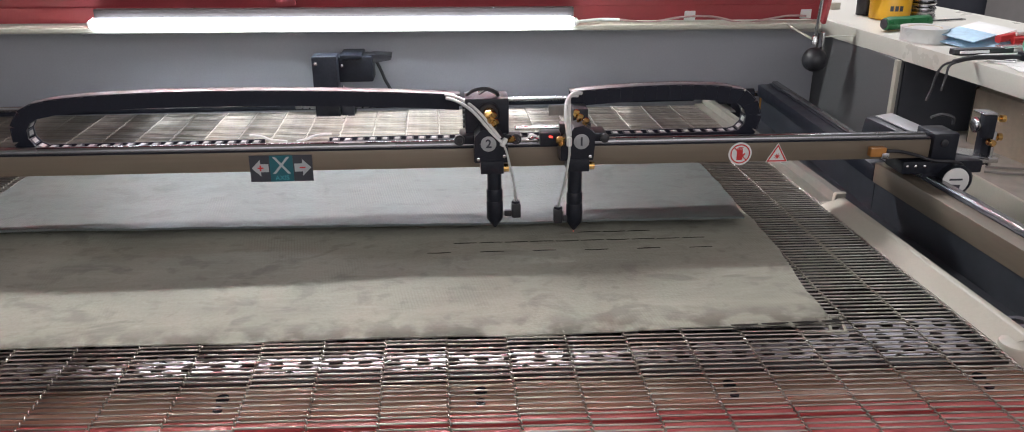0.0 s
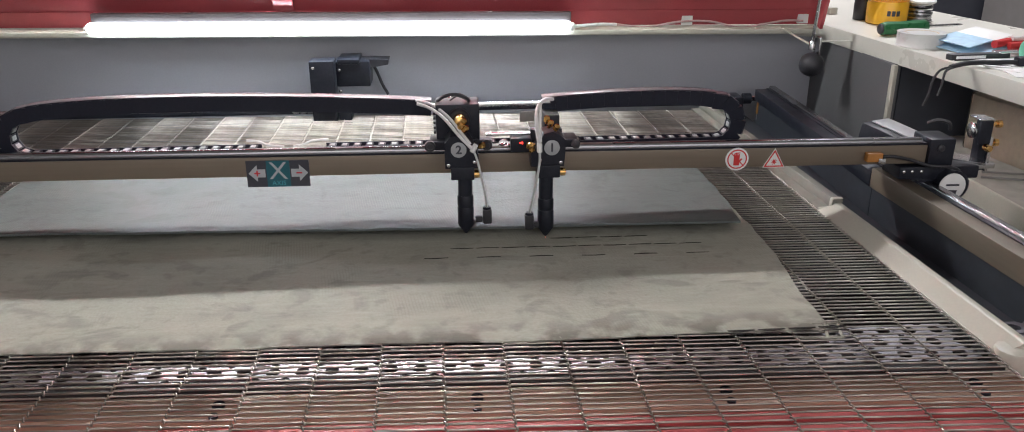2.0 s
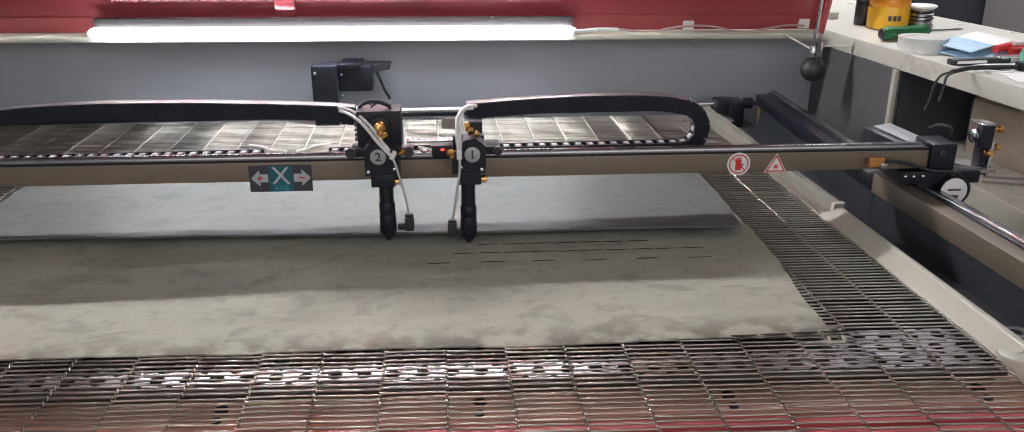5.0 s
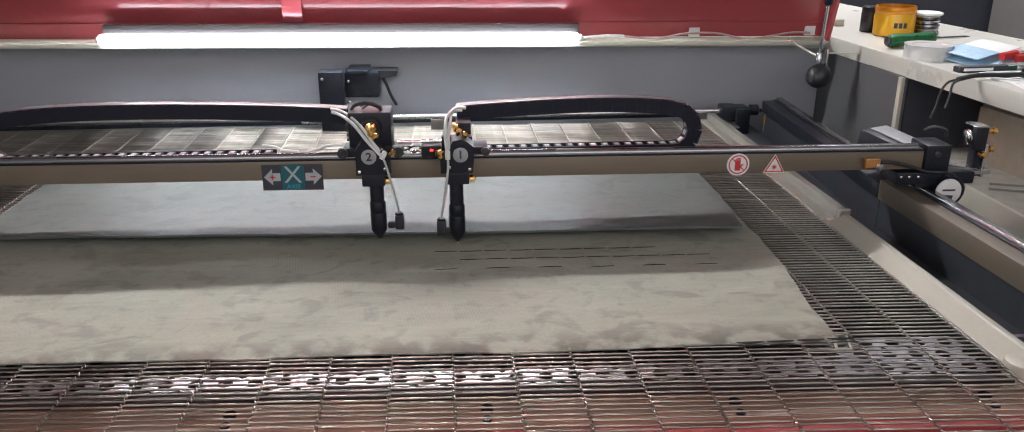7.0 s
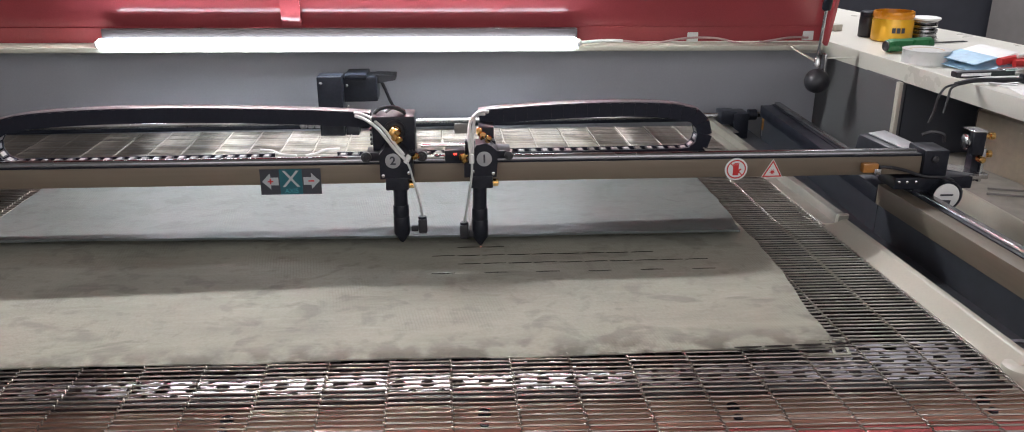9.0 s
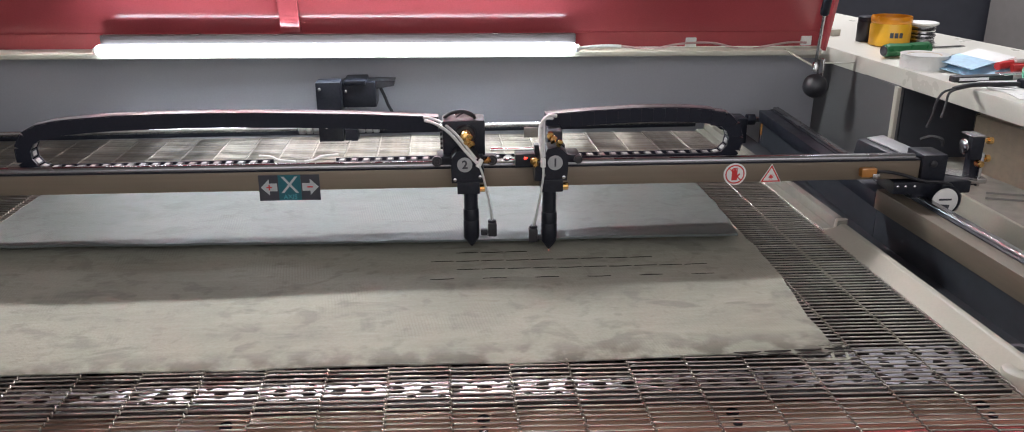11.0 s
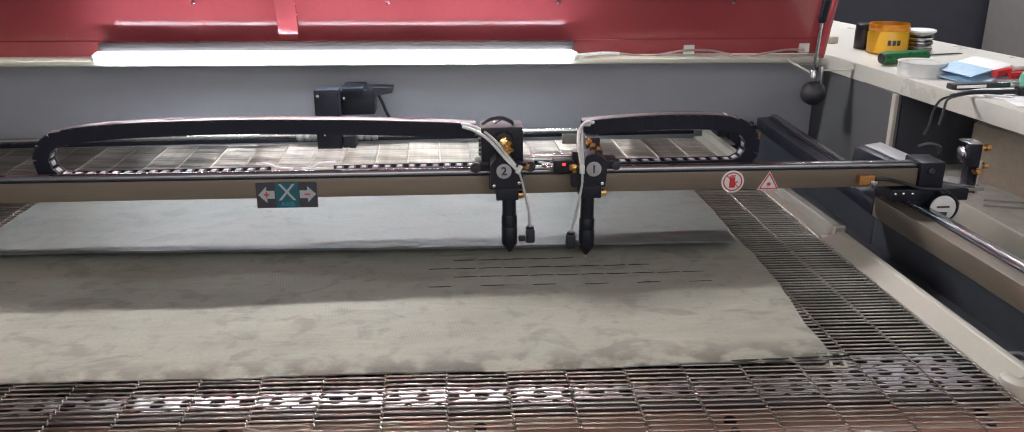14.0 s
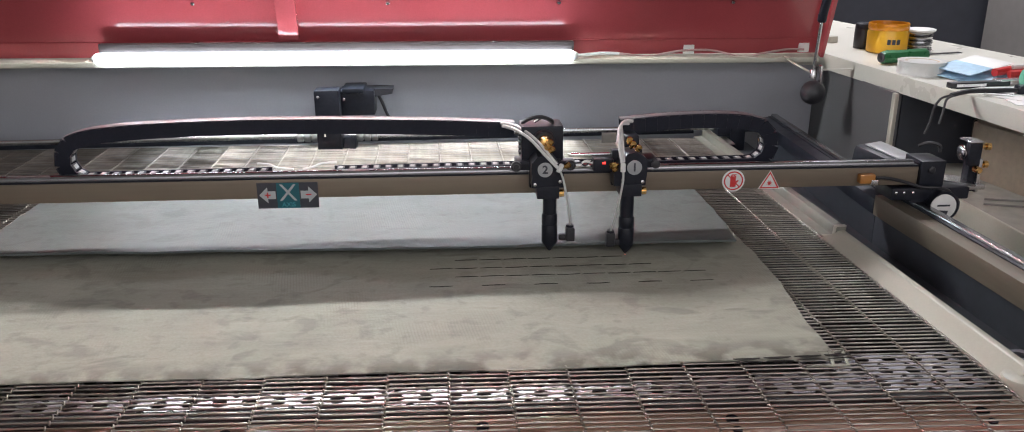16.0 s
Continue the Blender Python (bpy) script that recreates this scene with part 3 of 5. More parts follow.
TOP_SHEET = leather_sheet(-0.834, 0.486, 1.372, 1.80, 0.0064, 36, 5, "cool grey suede leather sheet with its front edge curled up", 0.017)
LEATHER_Z = 0.0052


def slit(length, bow, width=0.0016):
    """A scorched slit, its two lips slightly bowed."""
    bm = bmesh.new()
    k = 10
    pts = []
    for i in range(k + 1):
        t = i / k
        w = width * (0.25 + 0.75 * math.sin(math.pi * min(max(t, 0.05), 0.95)))
        pts.append((length * t, bow * math.sin(math.pi * t), w))
    outline = [(x, y + w / 2) for x, y, w in pts] + [(x, y - w / 2) for x, y, w in reversed(pts)]
    return prism(bm, outline, 0.0006)


MOVING_CUTS = []
CUT_GROUP = "slits cut in the leather"


def cut(x, y, length=0.036, bow=0.0, when=None, width=0.0016):
    y -= SKEW * (x - 0.02)
    ob = solid("cut_slit", slit(length, bow, width), SCORCH, "thin scorched slit cut into the leather", "slit", CUT_GROUP, smooth=False)
    ob.matrix_world = pose(x, y, LEATHER_Z)
    if when is not None:
        MOVING_CUTS.append((ob, x, y, when))
    return ob


for i in range(6):
    cut(-0.048 + 0.0802 * i, 1.190 - 0.0006 * i, bow=(-0.001, 0.0006, 0.001, -0.0016, 0.001, 0.0006)[i], width=(0.0017, 0.0018, 0.0018, 0.0014, 0.0022, 0.0009)[i])
for i in range(10):
    cut(-0.008 + 0.04 * i, 1.225, bow=(0.0, 0.0008, 0.0, 0.001, -0.001, 0.0004, -0.001, 0.0006, 0.0, 0.0006)[i], width=(0.0015, 0.0013, 0.0019, 0.0014, 0.0015, 0.0014, 0.0017, 0.0014, 0.0012, 0.0009)[i])
ROW_C = [(-0.048, 6.4), (-0.008, 5.6), (0.032, 4.4), (0.072, 3.2), (0.112, 2.1), (0.152, 0.9), (0.192, None), (0.232, None), (0.272, None)]
for k, (x, when) in enumerate(ROW_C):
    cut(x, 1.259, bow=0.0006 * (-1) ** k, when=when, width=0.0015 if k != 2 else 0.0009)
ROW_D = [(-0.008, 7.9), (0.032, 9.0), (0.072, 10.2), (0.112, 11.5), (0.152, 13.7), (0.192, 14.9), (0.232, 15.4)]
for k, (x, when) in enumerate(ROW_D):
    cut(x, 1.294, bow=0.0006 * (-1) ** k, when=when, width=0.0015)
# the finished strip along the front edge, cut through to the dark below, with a loose ladder of leather at its end
for k in range(4):
    x = 0.340 + 0.0395 * k
    cut(x, 0.938 + 0.0012 * k, 0.035, -0.0014, width=0.0050)
    cut(x, 0.9285 + 0.0010 * k, 0.035, 0.0012, width=0.0024)


def leather_ladder():
    """The narrow torn-off end of the strip, lying over the belt."""
    o = thing("leather_strip", "narrow ladder-shaped offcut of grey leather on the belt", "leather offcut", (0, 0, 0.0035))
    for name, ax, ay, bx, by, w in (("rung", 0.470, 0.944, 0.460, 0.908, 0.0040), ("rung", 0.487, 0.944, 0.478, 0.906, 0.0036), ("rail", 0.455, 0.944, 0.489, 0.943, 0.0034), ("rail", 0.455, 0.925, 0.483, 0.925, 0.0030), ("rail", 0.425, 0.908, 0.480, 0.9062, 0.0030)):
        d = Vector((bx - ax, by - ay, 0))
        part(name, B(0, d.length, -w / 2, w / 2, 0, 0.0018, 0.0004, Matrix.Translation((ax, ay, 0)) @ pose(0, 0, 0, 0, 0, math.degrees(math.atan2(d.y, d.x)))), LEATHER, o)


leather_ladder()


# ---- rear drive: shaft, motor and bearings ----


def rear_drive():
    sh = thing("drive_shaft", "polished steel drive shaft with grey couplings", "shaft")
    part("rod", T([(0.007, -1.45), (0.007, -0.27)], pose(0, 2.10, 0.028) @ ALONG_X, 14), STEEL, sh)
    part("rod", T([(0.007, -0.30), (0.007, 0.80)], pose(0, 2.10, 0.026) @ ALONG_X, 14), STEEL, sh)
    part("sleeve_rod", B(-1.45, 0.62, 2.125, 2.15, 0.004, 0.016, 0.002), BLACK, sh)
    grey = mat("grey_coupling", (0.55, 0.55, 0.55), 0.35, metal=0.7)
    for x0 in (-0.394, -0.246):
        for k in range(3):
            part("coupling", T([(0.012, 0), (0.0135, 0.002), (0.0135, 0.013), (0.012, 0.015)], pose(x0 + 0.018 * k, 2.10, 0.026) @ ALONG_X, 18), grey, sh)
    mo = thing("drive_motor", "black stepper motor on a bracket at the rear wall", "motor", (0.016, 0, 0))
    part("bracket", B(-0.356, -0.296, 2.062, 2.115, -0.012, 0.148, 0.004), BLACK, mo)
    part("gearbox", B(-0.300, -0.214, 2.095, 2.17, 0.078, 0.140, 0.004), BLACK, mo)
    part("cap", B(-0.292, -0.238, 2.09, 2.18, 0.134, 0.146, 0.003), BLACK, mo)
    bm = bmesh.new()
    prism(bm, [(-0.235, 0.118), (-0.17, 0.128), (-0.168, 0.140), (-0.215, 0.142), (-0.24, 0.138)], -0.05, pose(0, 2.11, 0, 90))
    part("connector", bm, BLACK_PLASTIC, mo)
    part("base_block", B(-0.294, -0.262, 2.068, 2.113, -0.012, 0.030, 0.004), BLACK, mo)
    for z in (0.048, 0.034):
        part("slot", B(-0.338, -0.334, 2.0612, 2.063, z, z + 0.010, 0), STEEL, mo, smooth=False)
    part("cable", pipe(bmesh.new(), [(-0.208, 2.13, 0.125), (-0.197, 2.13, 0.10), (-0.188, 2.13, 0.075), (-0.175, 2.13, 0.05)], 0.004), BLACK_PLASTIC, mo)
    for x, z in ((-0.346, 0.132), (-0.288, 0.120), (-0.288, 0.068)):
        part("bolt", T([(0.004, 0), (0.004, 0.003), (0.0025, 0.004)], front(x, 2.062 if x < -0.3 else 2.094, z), 10), STEEL, mo)
    be = thing("shaft_bearing", "black bearing block with a yellow sensor bracket", "bearing")
    part("block", B(0.667, 0.708, 2.075, 2.125, 0.006, 0.040, 0.004), BLACK, be)
    part("foot", B(0.700, 0.738, 2.07, 2.13, -0.03, 0.036, 0.003), BLACK, be)
    part("sensor_bracket", B(0.772, 0.789, 2.06, 2.07, -0.006, 0.026, 0.002), mat("amber_bracket", (0.42, 0.19, 0.04), 0.4, metal=0.5), be, "amber sensor bracket")
    part("sensor", B(0.774, 0.788, 2.058, 2.072, -0.024, -0.0065, 0.002), STEEL_DULL, be)
    part("pulley", T([(0.014, 0), (0.014, 0.020), (0.010, 0.022)], pose(0.745, 2.10, 0.026) @ ALONG_X, 18), BLACK, be)
    part("bearing_cap", B(0.805, 0.833, 2.08, 2.13, 0.004, 0.044, 0.004), BLACK, be)


rear_drive()


def belt_end_plate():
    p = thing("belt_end_plate", "bare folded metal plate at the belt's rear corner", "plate")
    part("sheet", B(0.62, 0.70, 2.03, 2.11, -0.004, -0.001, 0.001, None), STEEL_DULL, p)


belt_end_plate()

# ---- the gantry ----
GY0, GY1 = 1.295, 1.331
gantry = thing("gantry", "champagne aluminium gantry beam with black ends and stickers", "gantry", (0, GY0, 0))


def build_gantry():
    g = gantry
    part("beam", B(-1.34, 0.778, 0, 0.042, 0.1045, 0.1360, 0.0015), TAN, g)
    part("seam", B(-1.34, 0.778, 0.0015, 0.04, 0.1360, 0.1390, 0.0), BLACK, g)
    bm = bmesh.new()
    prism(bm, [(0.004, 0.1390), (0.004, 0.1418), (0.0050, 0.1440), (0.0066, 0.1456), (0.0088, 0.1464), (0.0110, 0.1466), (0.0150, 0.1462), (0.018, 0.144), (0.018, 0.1390)], 2.11, Matrix.Translation((-1.34, 0, 0)) @ Matrix(((0, 0, 1, 0), (1, 0, 0, 0), (0, 1, 0, 0), (0, 0, 0, 1))))
    part("track", bm, TRACK, g, "polished steel linear track")
    part("chain_tray", B(-1.34, 0.72, 0.0425, 0.109, 0.108, 0.112, 0.001), BLACK, g)
    part("drive_belt", B(-1.3, 0.76, 0.024, 0.034, 0.1395, 0.1415, 0.0), BLACK_PLASTIC, g)
    part("end_block", B(0.779, 0.822, -0.006, 0.05, 0.100, 0.147, 0.003), BLACK, g)
    part("block_screw", T([(0.006, 0), (0.006, 0.003), (0.004, 0.004)], front(0.797, -0.006, 0.132), 12), BLACK_PLASTIC, g)
    part("runner", B(0.735, 0.872, -0.004, 0.055, 0.078, 0.0995, 0.003), BLACK, g)
    part("runner_foot", B(0.772, 0.812, 0.0, 0.05, 0.0704, 0.0785, 0.002), BLACK, g)
    for x in (0.742, 0.756, 0.772):
        part("runner_screw", T([(0.0028, 0), (0.0028, 0.002), (0.0015, 0.003)], front(x, -0.004, 0.092), 10), STEEL, g)
    # drive wheel with a printed disc
    part("wheel_housing", T([(0.024, 0), (0.026, 0.004), (0.026, 0.03), (0.022, 0.034)], front(0.824, 0.012, 0.070), 24), BLACK, g)
    disc = part("wheel_disc", T([(0.0225, 0), (0.0225, 0.002), (0.021, 0.003)], front(0.818, -0.022, 0.071), 28), PAPER, g, "white printed disc")
    part("print_band", B(0.806, 0.828, -0.0262, -0.0255, 0.073, 0.076), SLATE_INK, disc, smooth=False)
    bm = bmesh.new()
    prism(bm, [(-0.009, 0.0), (0.008, -0.001), (0.006, -0.011), (0.0, -0.013), (-0.007, -0.011)], 0.0007, front(0.818, -0.0252, 0.066))
    part("print_mark", bm, SLATE_INK, disc, smooth=False)
    for k, (x, z) in enumerate(((0.848, 0.060), (0.852, 0.068), (0.847, 0.050), (0.843, 0.082))):
        part("terminal", B(x, x + 0.010, 0.0, 0.012, z, z + 0.005, 0.001), (STEEL if k % 2 else BLACK), g)
    # motor with its grey top lying behind the beam
    m = pose(0.778, 0.098, 0.110, 0, 8, -66)
    part("motor_body", B(-0.055, 0.05, -0.036, 0.030, -0.03, 0.026, 0.008, m), BLACK, g, "black motor housing")
    part("motor_lid", B(-0.045, 0.05, -0.020, 0.022, 0.0265, 0.029, 0.001, m), mat("grey_sheet", (0.40, 0.41, 0.42), 0.5, metal=0.3, var=0.1, scale=15), g, "grey top plate")
    part("motor_cable", pipe(bmesh.new(), [(0.80, 0.05, 0.16), (0.815, 0.045, 0.166), (0.832, 0.04, 0.162), (0.835, 0.04, 0.15)], 0.003), BLACK_PLASTIC, g)
    # limit sensor
    part("sensor", B(0.672, 0.698, -0.013, -0.0005, 0.112, 0.127, 0.0015), ORANGE, g, "orange limit sensor")
    part("sensor_clip", B(0.690, 0.702, -0.016, -0.0005, 0.109, 0.119, 0.001), STEEL, g)
    part("sensor_cable", pipe(bmesh.new(), [(0.70, -0.01, 0.121), (0.72, -0.010, 0.120), (0.75, -0.009, 0.113), (0.78, -0.012, 0.104), (0.812, -0.014, 0.102), (0.832, -0.012, 0.094), (0.835, -0.008, 0.08)], 0.0028), BLACK_PLASTIC, g)
    # mirror mount
    part("mount_foot", B(0.845, 0.915, 0.02, 0.06, 0.086, 0.096, 0.002), STEEL, g, "bright aluminium foot")
    part("mount_shelf", prism(bmesh.new(), [(0.822, 0.05), (0.884, 0.0), (0.89, 0.05), (0.83, 0.09)], 0.004, pose(0, 0, 0.098)), STEEL, g)
    part("mount_post", B(0.886, 0.900, 0.031, 0.050, 0.080, 0.166, 0.002), BLACK, g, "black mirror bracket")
    part("mount_head", B(0.874, 0.897, 0.018, 0.030, 0.130, 0.170, 0.003), BLACK, g)
    part("mirror", T([(0.0135, 0), (0.0135, 0.003), (0.012, 0.004)], pose(0.8735, 0.036, 0.150, 0, -90), 20), STEEL, g, "round polished mirror")
    part("mount_cap", B(0.872, 0.896, 0.017, 0.050, 0.1705, 0.1735, 0.001), STEEL, g)
    part("post_edge", B(0.900, 0.906, 0.025, 0.05, 0.080, 0.140, 0.001), STEEL, g)
    for z in (0.160, 0.128):
        part("thumb_screw", T([(0.003, 0), (0.003, 0.010), (0.0065, 0.010), (0.0065, 0.017), (0.005, 0.018)], pose(0.903, 0.035, z) @ ALONG_X, 14), BRASS, g, "brass thumb screw")
    part("thumb_screw", T([(0.006, 0), (0.006, 0.012), (0.004, 0.014)], front(0.892, 0.022, 0.124), 14), BRASS, g, "brass thumb screw")
    # X axis plate
    lab = part("axis_label", B(-0.323, -0.226, -0.0022, -0.0008, 0.0885, 0.1315, 0.0), SLATE_INK, g, "dark axis label with white arrows", smooth=False)
    part("label_field", B(-0.292, -0.256, -0.0027, -0.0022, 0.0887, 0.1313), TEAL_INK, lab, "teal field", smooth=False)
    lettering("X", 0.040, front(-0.274, -0.0029, 0.1135), PALE_INK, lab, label="large pale letter X")
    lettering("AXIS", 0.0105, front(-0.274, -0.0029, 0.0945), mat("cyan_ink", (0.06, 0.34, 0.40), 0.4), lab, label="small cyan word AXIS")
    for sgn, x in ((-1, -0.3065), (1, -0.2415)):
        arrow = [(sgn * a, b) for a, b in ((0.0135, 0), (0.0, 0.0135), (0.0, 0.0065), (-0.0125, 0.0065), (-0.0125, -0.0065), (0.0, -0.0065), (0.0, -0.0135))]
        part("arrow", prism(bmesh.new(), arrow, 0.0005, front(x, -0.0022, 0.111)), PALE_INK, lab, smooth=False)
        part("sign", B(x - 0.0045, x + 0.0045, -0.0032, -0.0027, 0.110, 0.1122), RED_INK, lab, smooth=False)
        if sgn < 0:
            part("sign", B(x - 0.0011, x + 0.0011, -0.0034, -0.0029, 0.1066, 0.1156), RED_INK, lab, smooth=False)
    # warning stickers
    st = part("prohibition_sticker", T([(0.0192, 0), (0.0192, 0.0006), (0.0185, 0.0008)], front(0.459, -0.0002, 0.1185), 36), PAPER, g, "round white sticker with red ring and glove sign")
    bm = bmesh.new()
    k = 40
    ring = [[bm.verts.new((r * math.cos(2 * math.pi * i / k), r * math.sin(2 * math.pi * i / k), 0.0011)) for i in range(k)] for r in (0.0142, 0.0163)]
    for i in range(k):
        bm.faces.new((ring[0][i], ring[0][(i + 1) % k], ring[1][(i + 1) % k], ring[1][i]))
    bmesh.ops.transform(bm, matrix=front(0.459, -0.0002, 0.1185), verts=bm.verts[:])
    part("ring", bm, RED_INK, st, smooth=False)
    palm = [(-0.0055, -0.0105), (0.0040, -0.0105), (0.0045, -0.005), (0.0090, 0.000), (0.0075, 0.0014), (0.0040, -0.0012), (0.0040, 0.0065), (-0.0055, 0.0065)]
    part("glove_sign", prism(bmesh.new(), palm, 0.0004, front(0.459, -0.0009, 0.1185)), RED_INK, st, smooth=False)
    for k, top in enumerate((0.0098, 0.0112, 0.0106, 0.0090)):
        x = 0.459 - 0.0054 + 0.0025 * k
        part("finger", B(x, x + 0.0019, -0.00132, -0.0009, 0.1185 + 0.0065, 0.1185 + top, 0), RED_INK, st, smooth=False)
    part("slash", B(-0.0145, 0.0145, -0.0017, -0.0013, -0.0009, 0.0009, 0, pose(0.459, 0, 0.1185) @ pose(0, 0, 0, 0, 45)), RED_INK, st, smooth=False)
    part("top_bar", B(0.4555, 0.4635, -0.0016, -0.0011, 0.1285, 0.1297), RED_INK, st, smooth=False)
    tri = lambda r: [(0, r), (-0.866 * r, -0.5 * r), (0.866 * r, -0.5 * r)]
    wt = part("laser_sticker", prism(bmesh.new(), tri(0.0215), 0.0007, front(0.521, -0.0002, 0.1140)), PAPER, g, "white triangular sticker with red border", smooth=False)
    bm = bmesh.new()
    a, b2 = ([bm.verts.new((x, y, 0.0010)) for x, y in tri(r)] for r in (0.0195, 0.0150))
    for i in range(3):
        bm.faces.new((a[i], a[(i + 1) % 3], b2[(i + 1) % 3], b2[i]))
    bmesh.ops.transform(bm, matrix=front(0.521, -0.0002, 0.1140), verts=bm.verts[:])
    part("border", bm, RED_INK, wt, smooth=False)
    star = [((0.0058 if i % 2 else 0.0022) * math.cos(math.pi * i / 8), (0.0058 if i % 2 else 0.0022) * math.sin(math.pi * i / 8) - 0.001) for i in range(16)]
    part("burst", prism(bmesh.new(), star, 0.0005, front(0.521, -0.0008, 0.1140)), RED_INK, wt, smooth=False)
    # left end, and white wires where the two chains are fixed
    part("end_block", B(-1.39, -1.341, -0.006, 0.05, 0.100, 0.147, 0.003), BLACK, g)
    part("runner", B(-1.44, -1.34, -0.004, 0.055, 0.0665, 0.0995, 0.003), BLACK, g)
    for pts in ([(-0.33, 0.05, 0.150), (-0.31, 0.046, 0.149), (-0.295, 0.042, 0.144), (-0.27, 0.04, 0.142)], [(-0.20, 0.05, 0.150), (-0.225, 0.046, 0.149), (-0.24, 0.042, 0.144), (-0.255, 0.04, 0.142)]):
        part("wire", pipe(bmesh.new(), pts, 0.002), WHITE_HOSE, g, "white wire")


build_gantry()

# ---- the twin laser carriage: origin below the badge of head one ----
H0 = 0.1931
carriage = thing("laser_carriage", "black twin laser carriage with brass screws and hoses", "laser head", (H0, GY0, 0))


def brass_screw(m, r=0.005, ln=0.014, parent=None):
    part("thumb_screw", T([(0.0022, 0), (0.0022, ln * 0.4), (r, ln * 0.4), (r * 1.05, ln * 0.7), (r, ln), (r * 0.5, ln + 0.001)], m, 14), BRASS, parent, "brass thumb screw")


def badge(x, digit):
    b = part("number_badge", T([(0.0120, 0), (0.0120, 0.0008), (0.0115, 0.0012)], front(x, -0.0452, 0.158), 28), BADGE_GREY, carriage, "round grey number badge")
    lettering(digit, 0.0185, front(x, -0.0468, 0.158), SLATE_INK, b, "digit", "dark printed number " + digit, 0.0005)


def optics(x, tip):
    d = tip - 0.012
    part("lens_tube", T([(0.0112, 0.076 + d), (0.0112, 0.120)], pose(x, -0.036, 0), 24), BLACK, carriage)
    part("focus_sleeve", T([(0.0120, 0.0262 + d), (0.0130, 0.029 + d), (0.0130, 0.056 + d), (0.0120, 0.058 + d), (0.0128, 0.060 + d), (0.0128, 0.075 + d), (0.0115, 0.077 + d)], pose(x, -0.036, 0), 24), BLACK, carriage)
    part("nozzle", T([(0.0015, tip), (0.0040, tip + 0.0025), (0.0116, tip + 0.0140), (0.0116, tip + 0.0200)], pose(x, -0.036, 0), 24), BLACK, carriage, "black conical nozzle")


def elbow(x, z, sgn):
    part("air_elbow", B(min(x, x + sgn * 0.0145), max(x, x + sgn * 0.0145), -0.045, -0.029, z - 0.001, z + 0.023, 0.003), BLACK_PLASTIC, carriage)
    x2 = x - sgn * 0.012
    part("elbow_stub", B(min(x, x2), max(x, x2), -0.042, -0.032, z + 0.001, z + 0.011, 0.003), BLACK_PLASTIC, carriage)
    part("elbow_collar", T([(0.0062, 0), (0.0068, 0.002), (0.0062, 0.005)], pose(x + sgn * 0.0068, -0.037, z + 0.021), 14), BLACK, carriage)


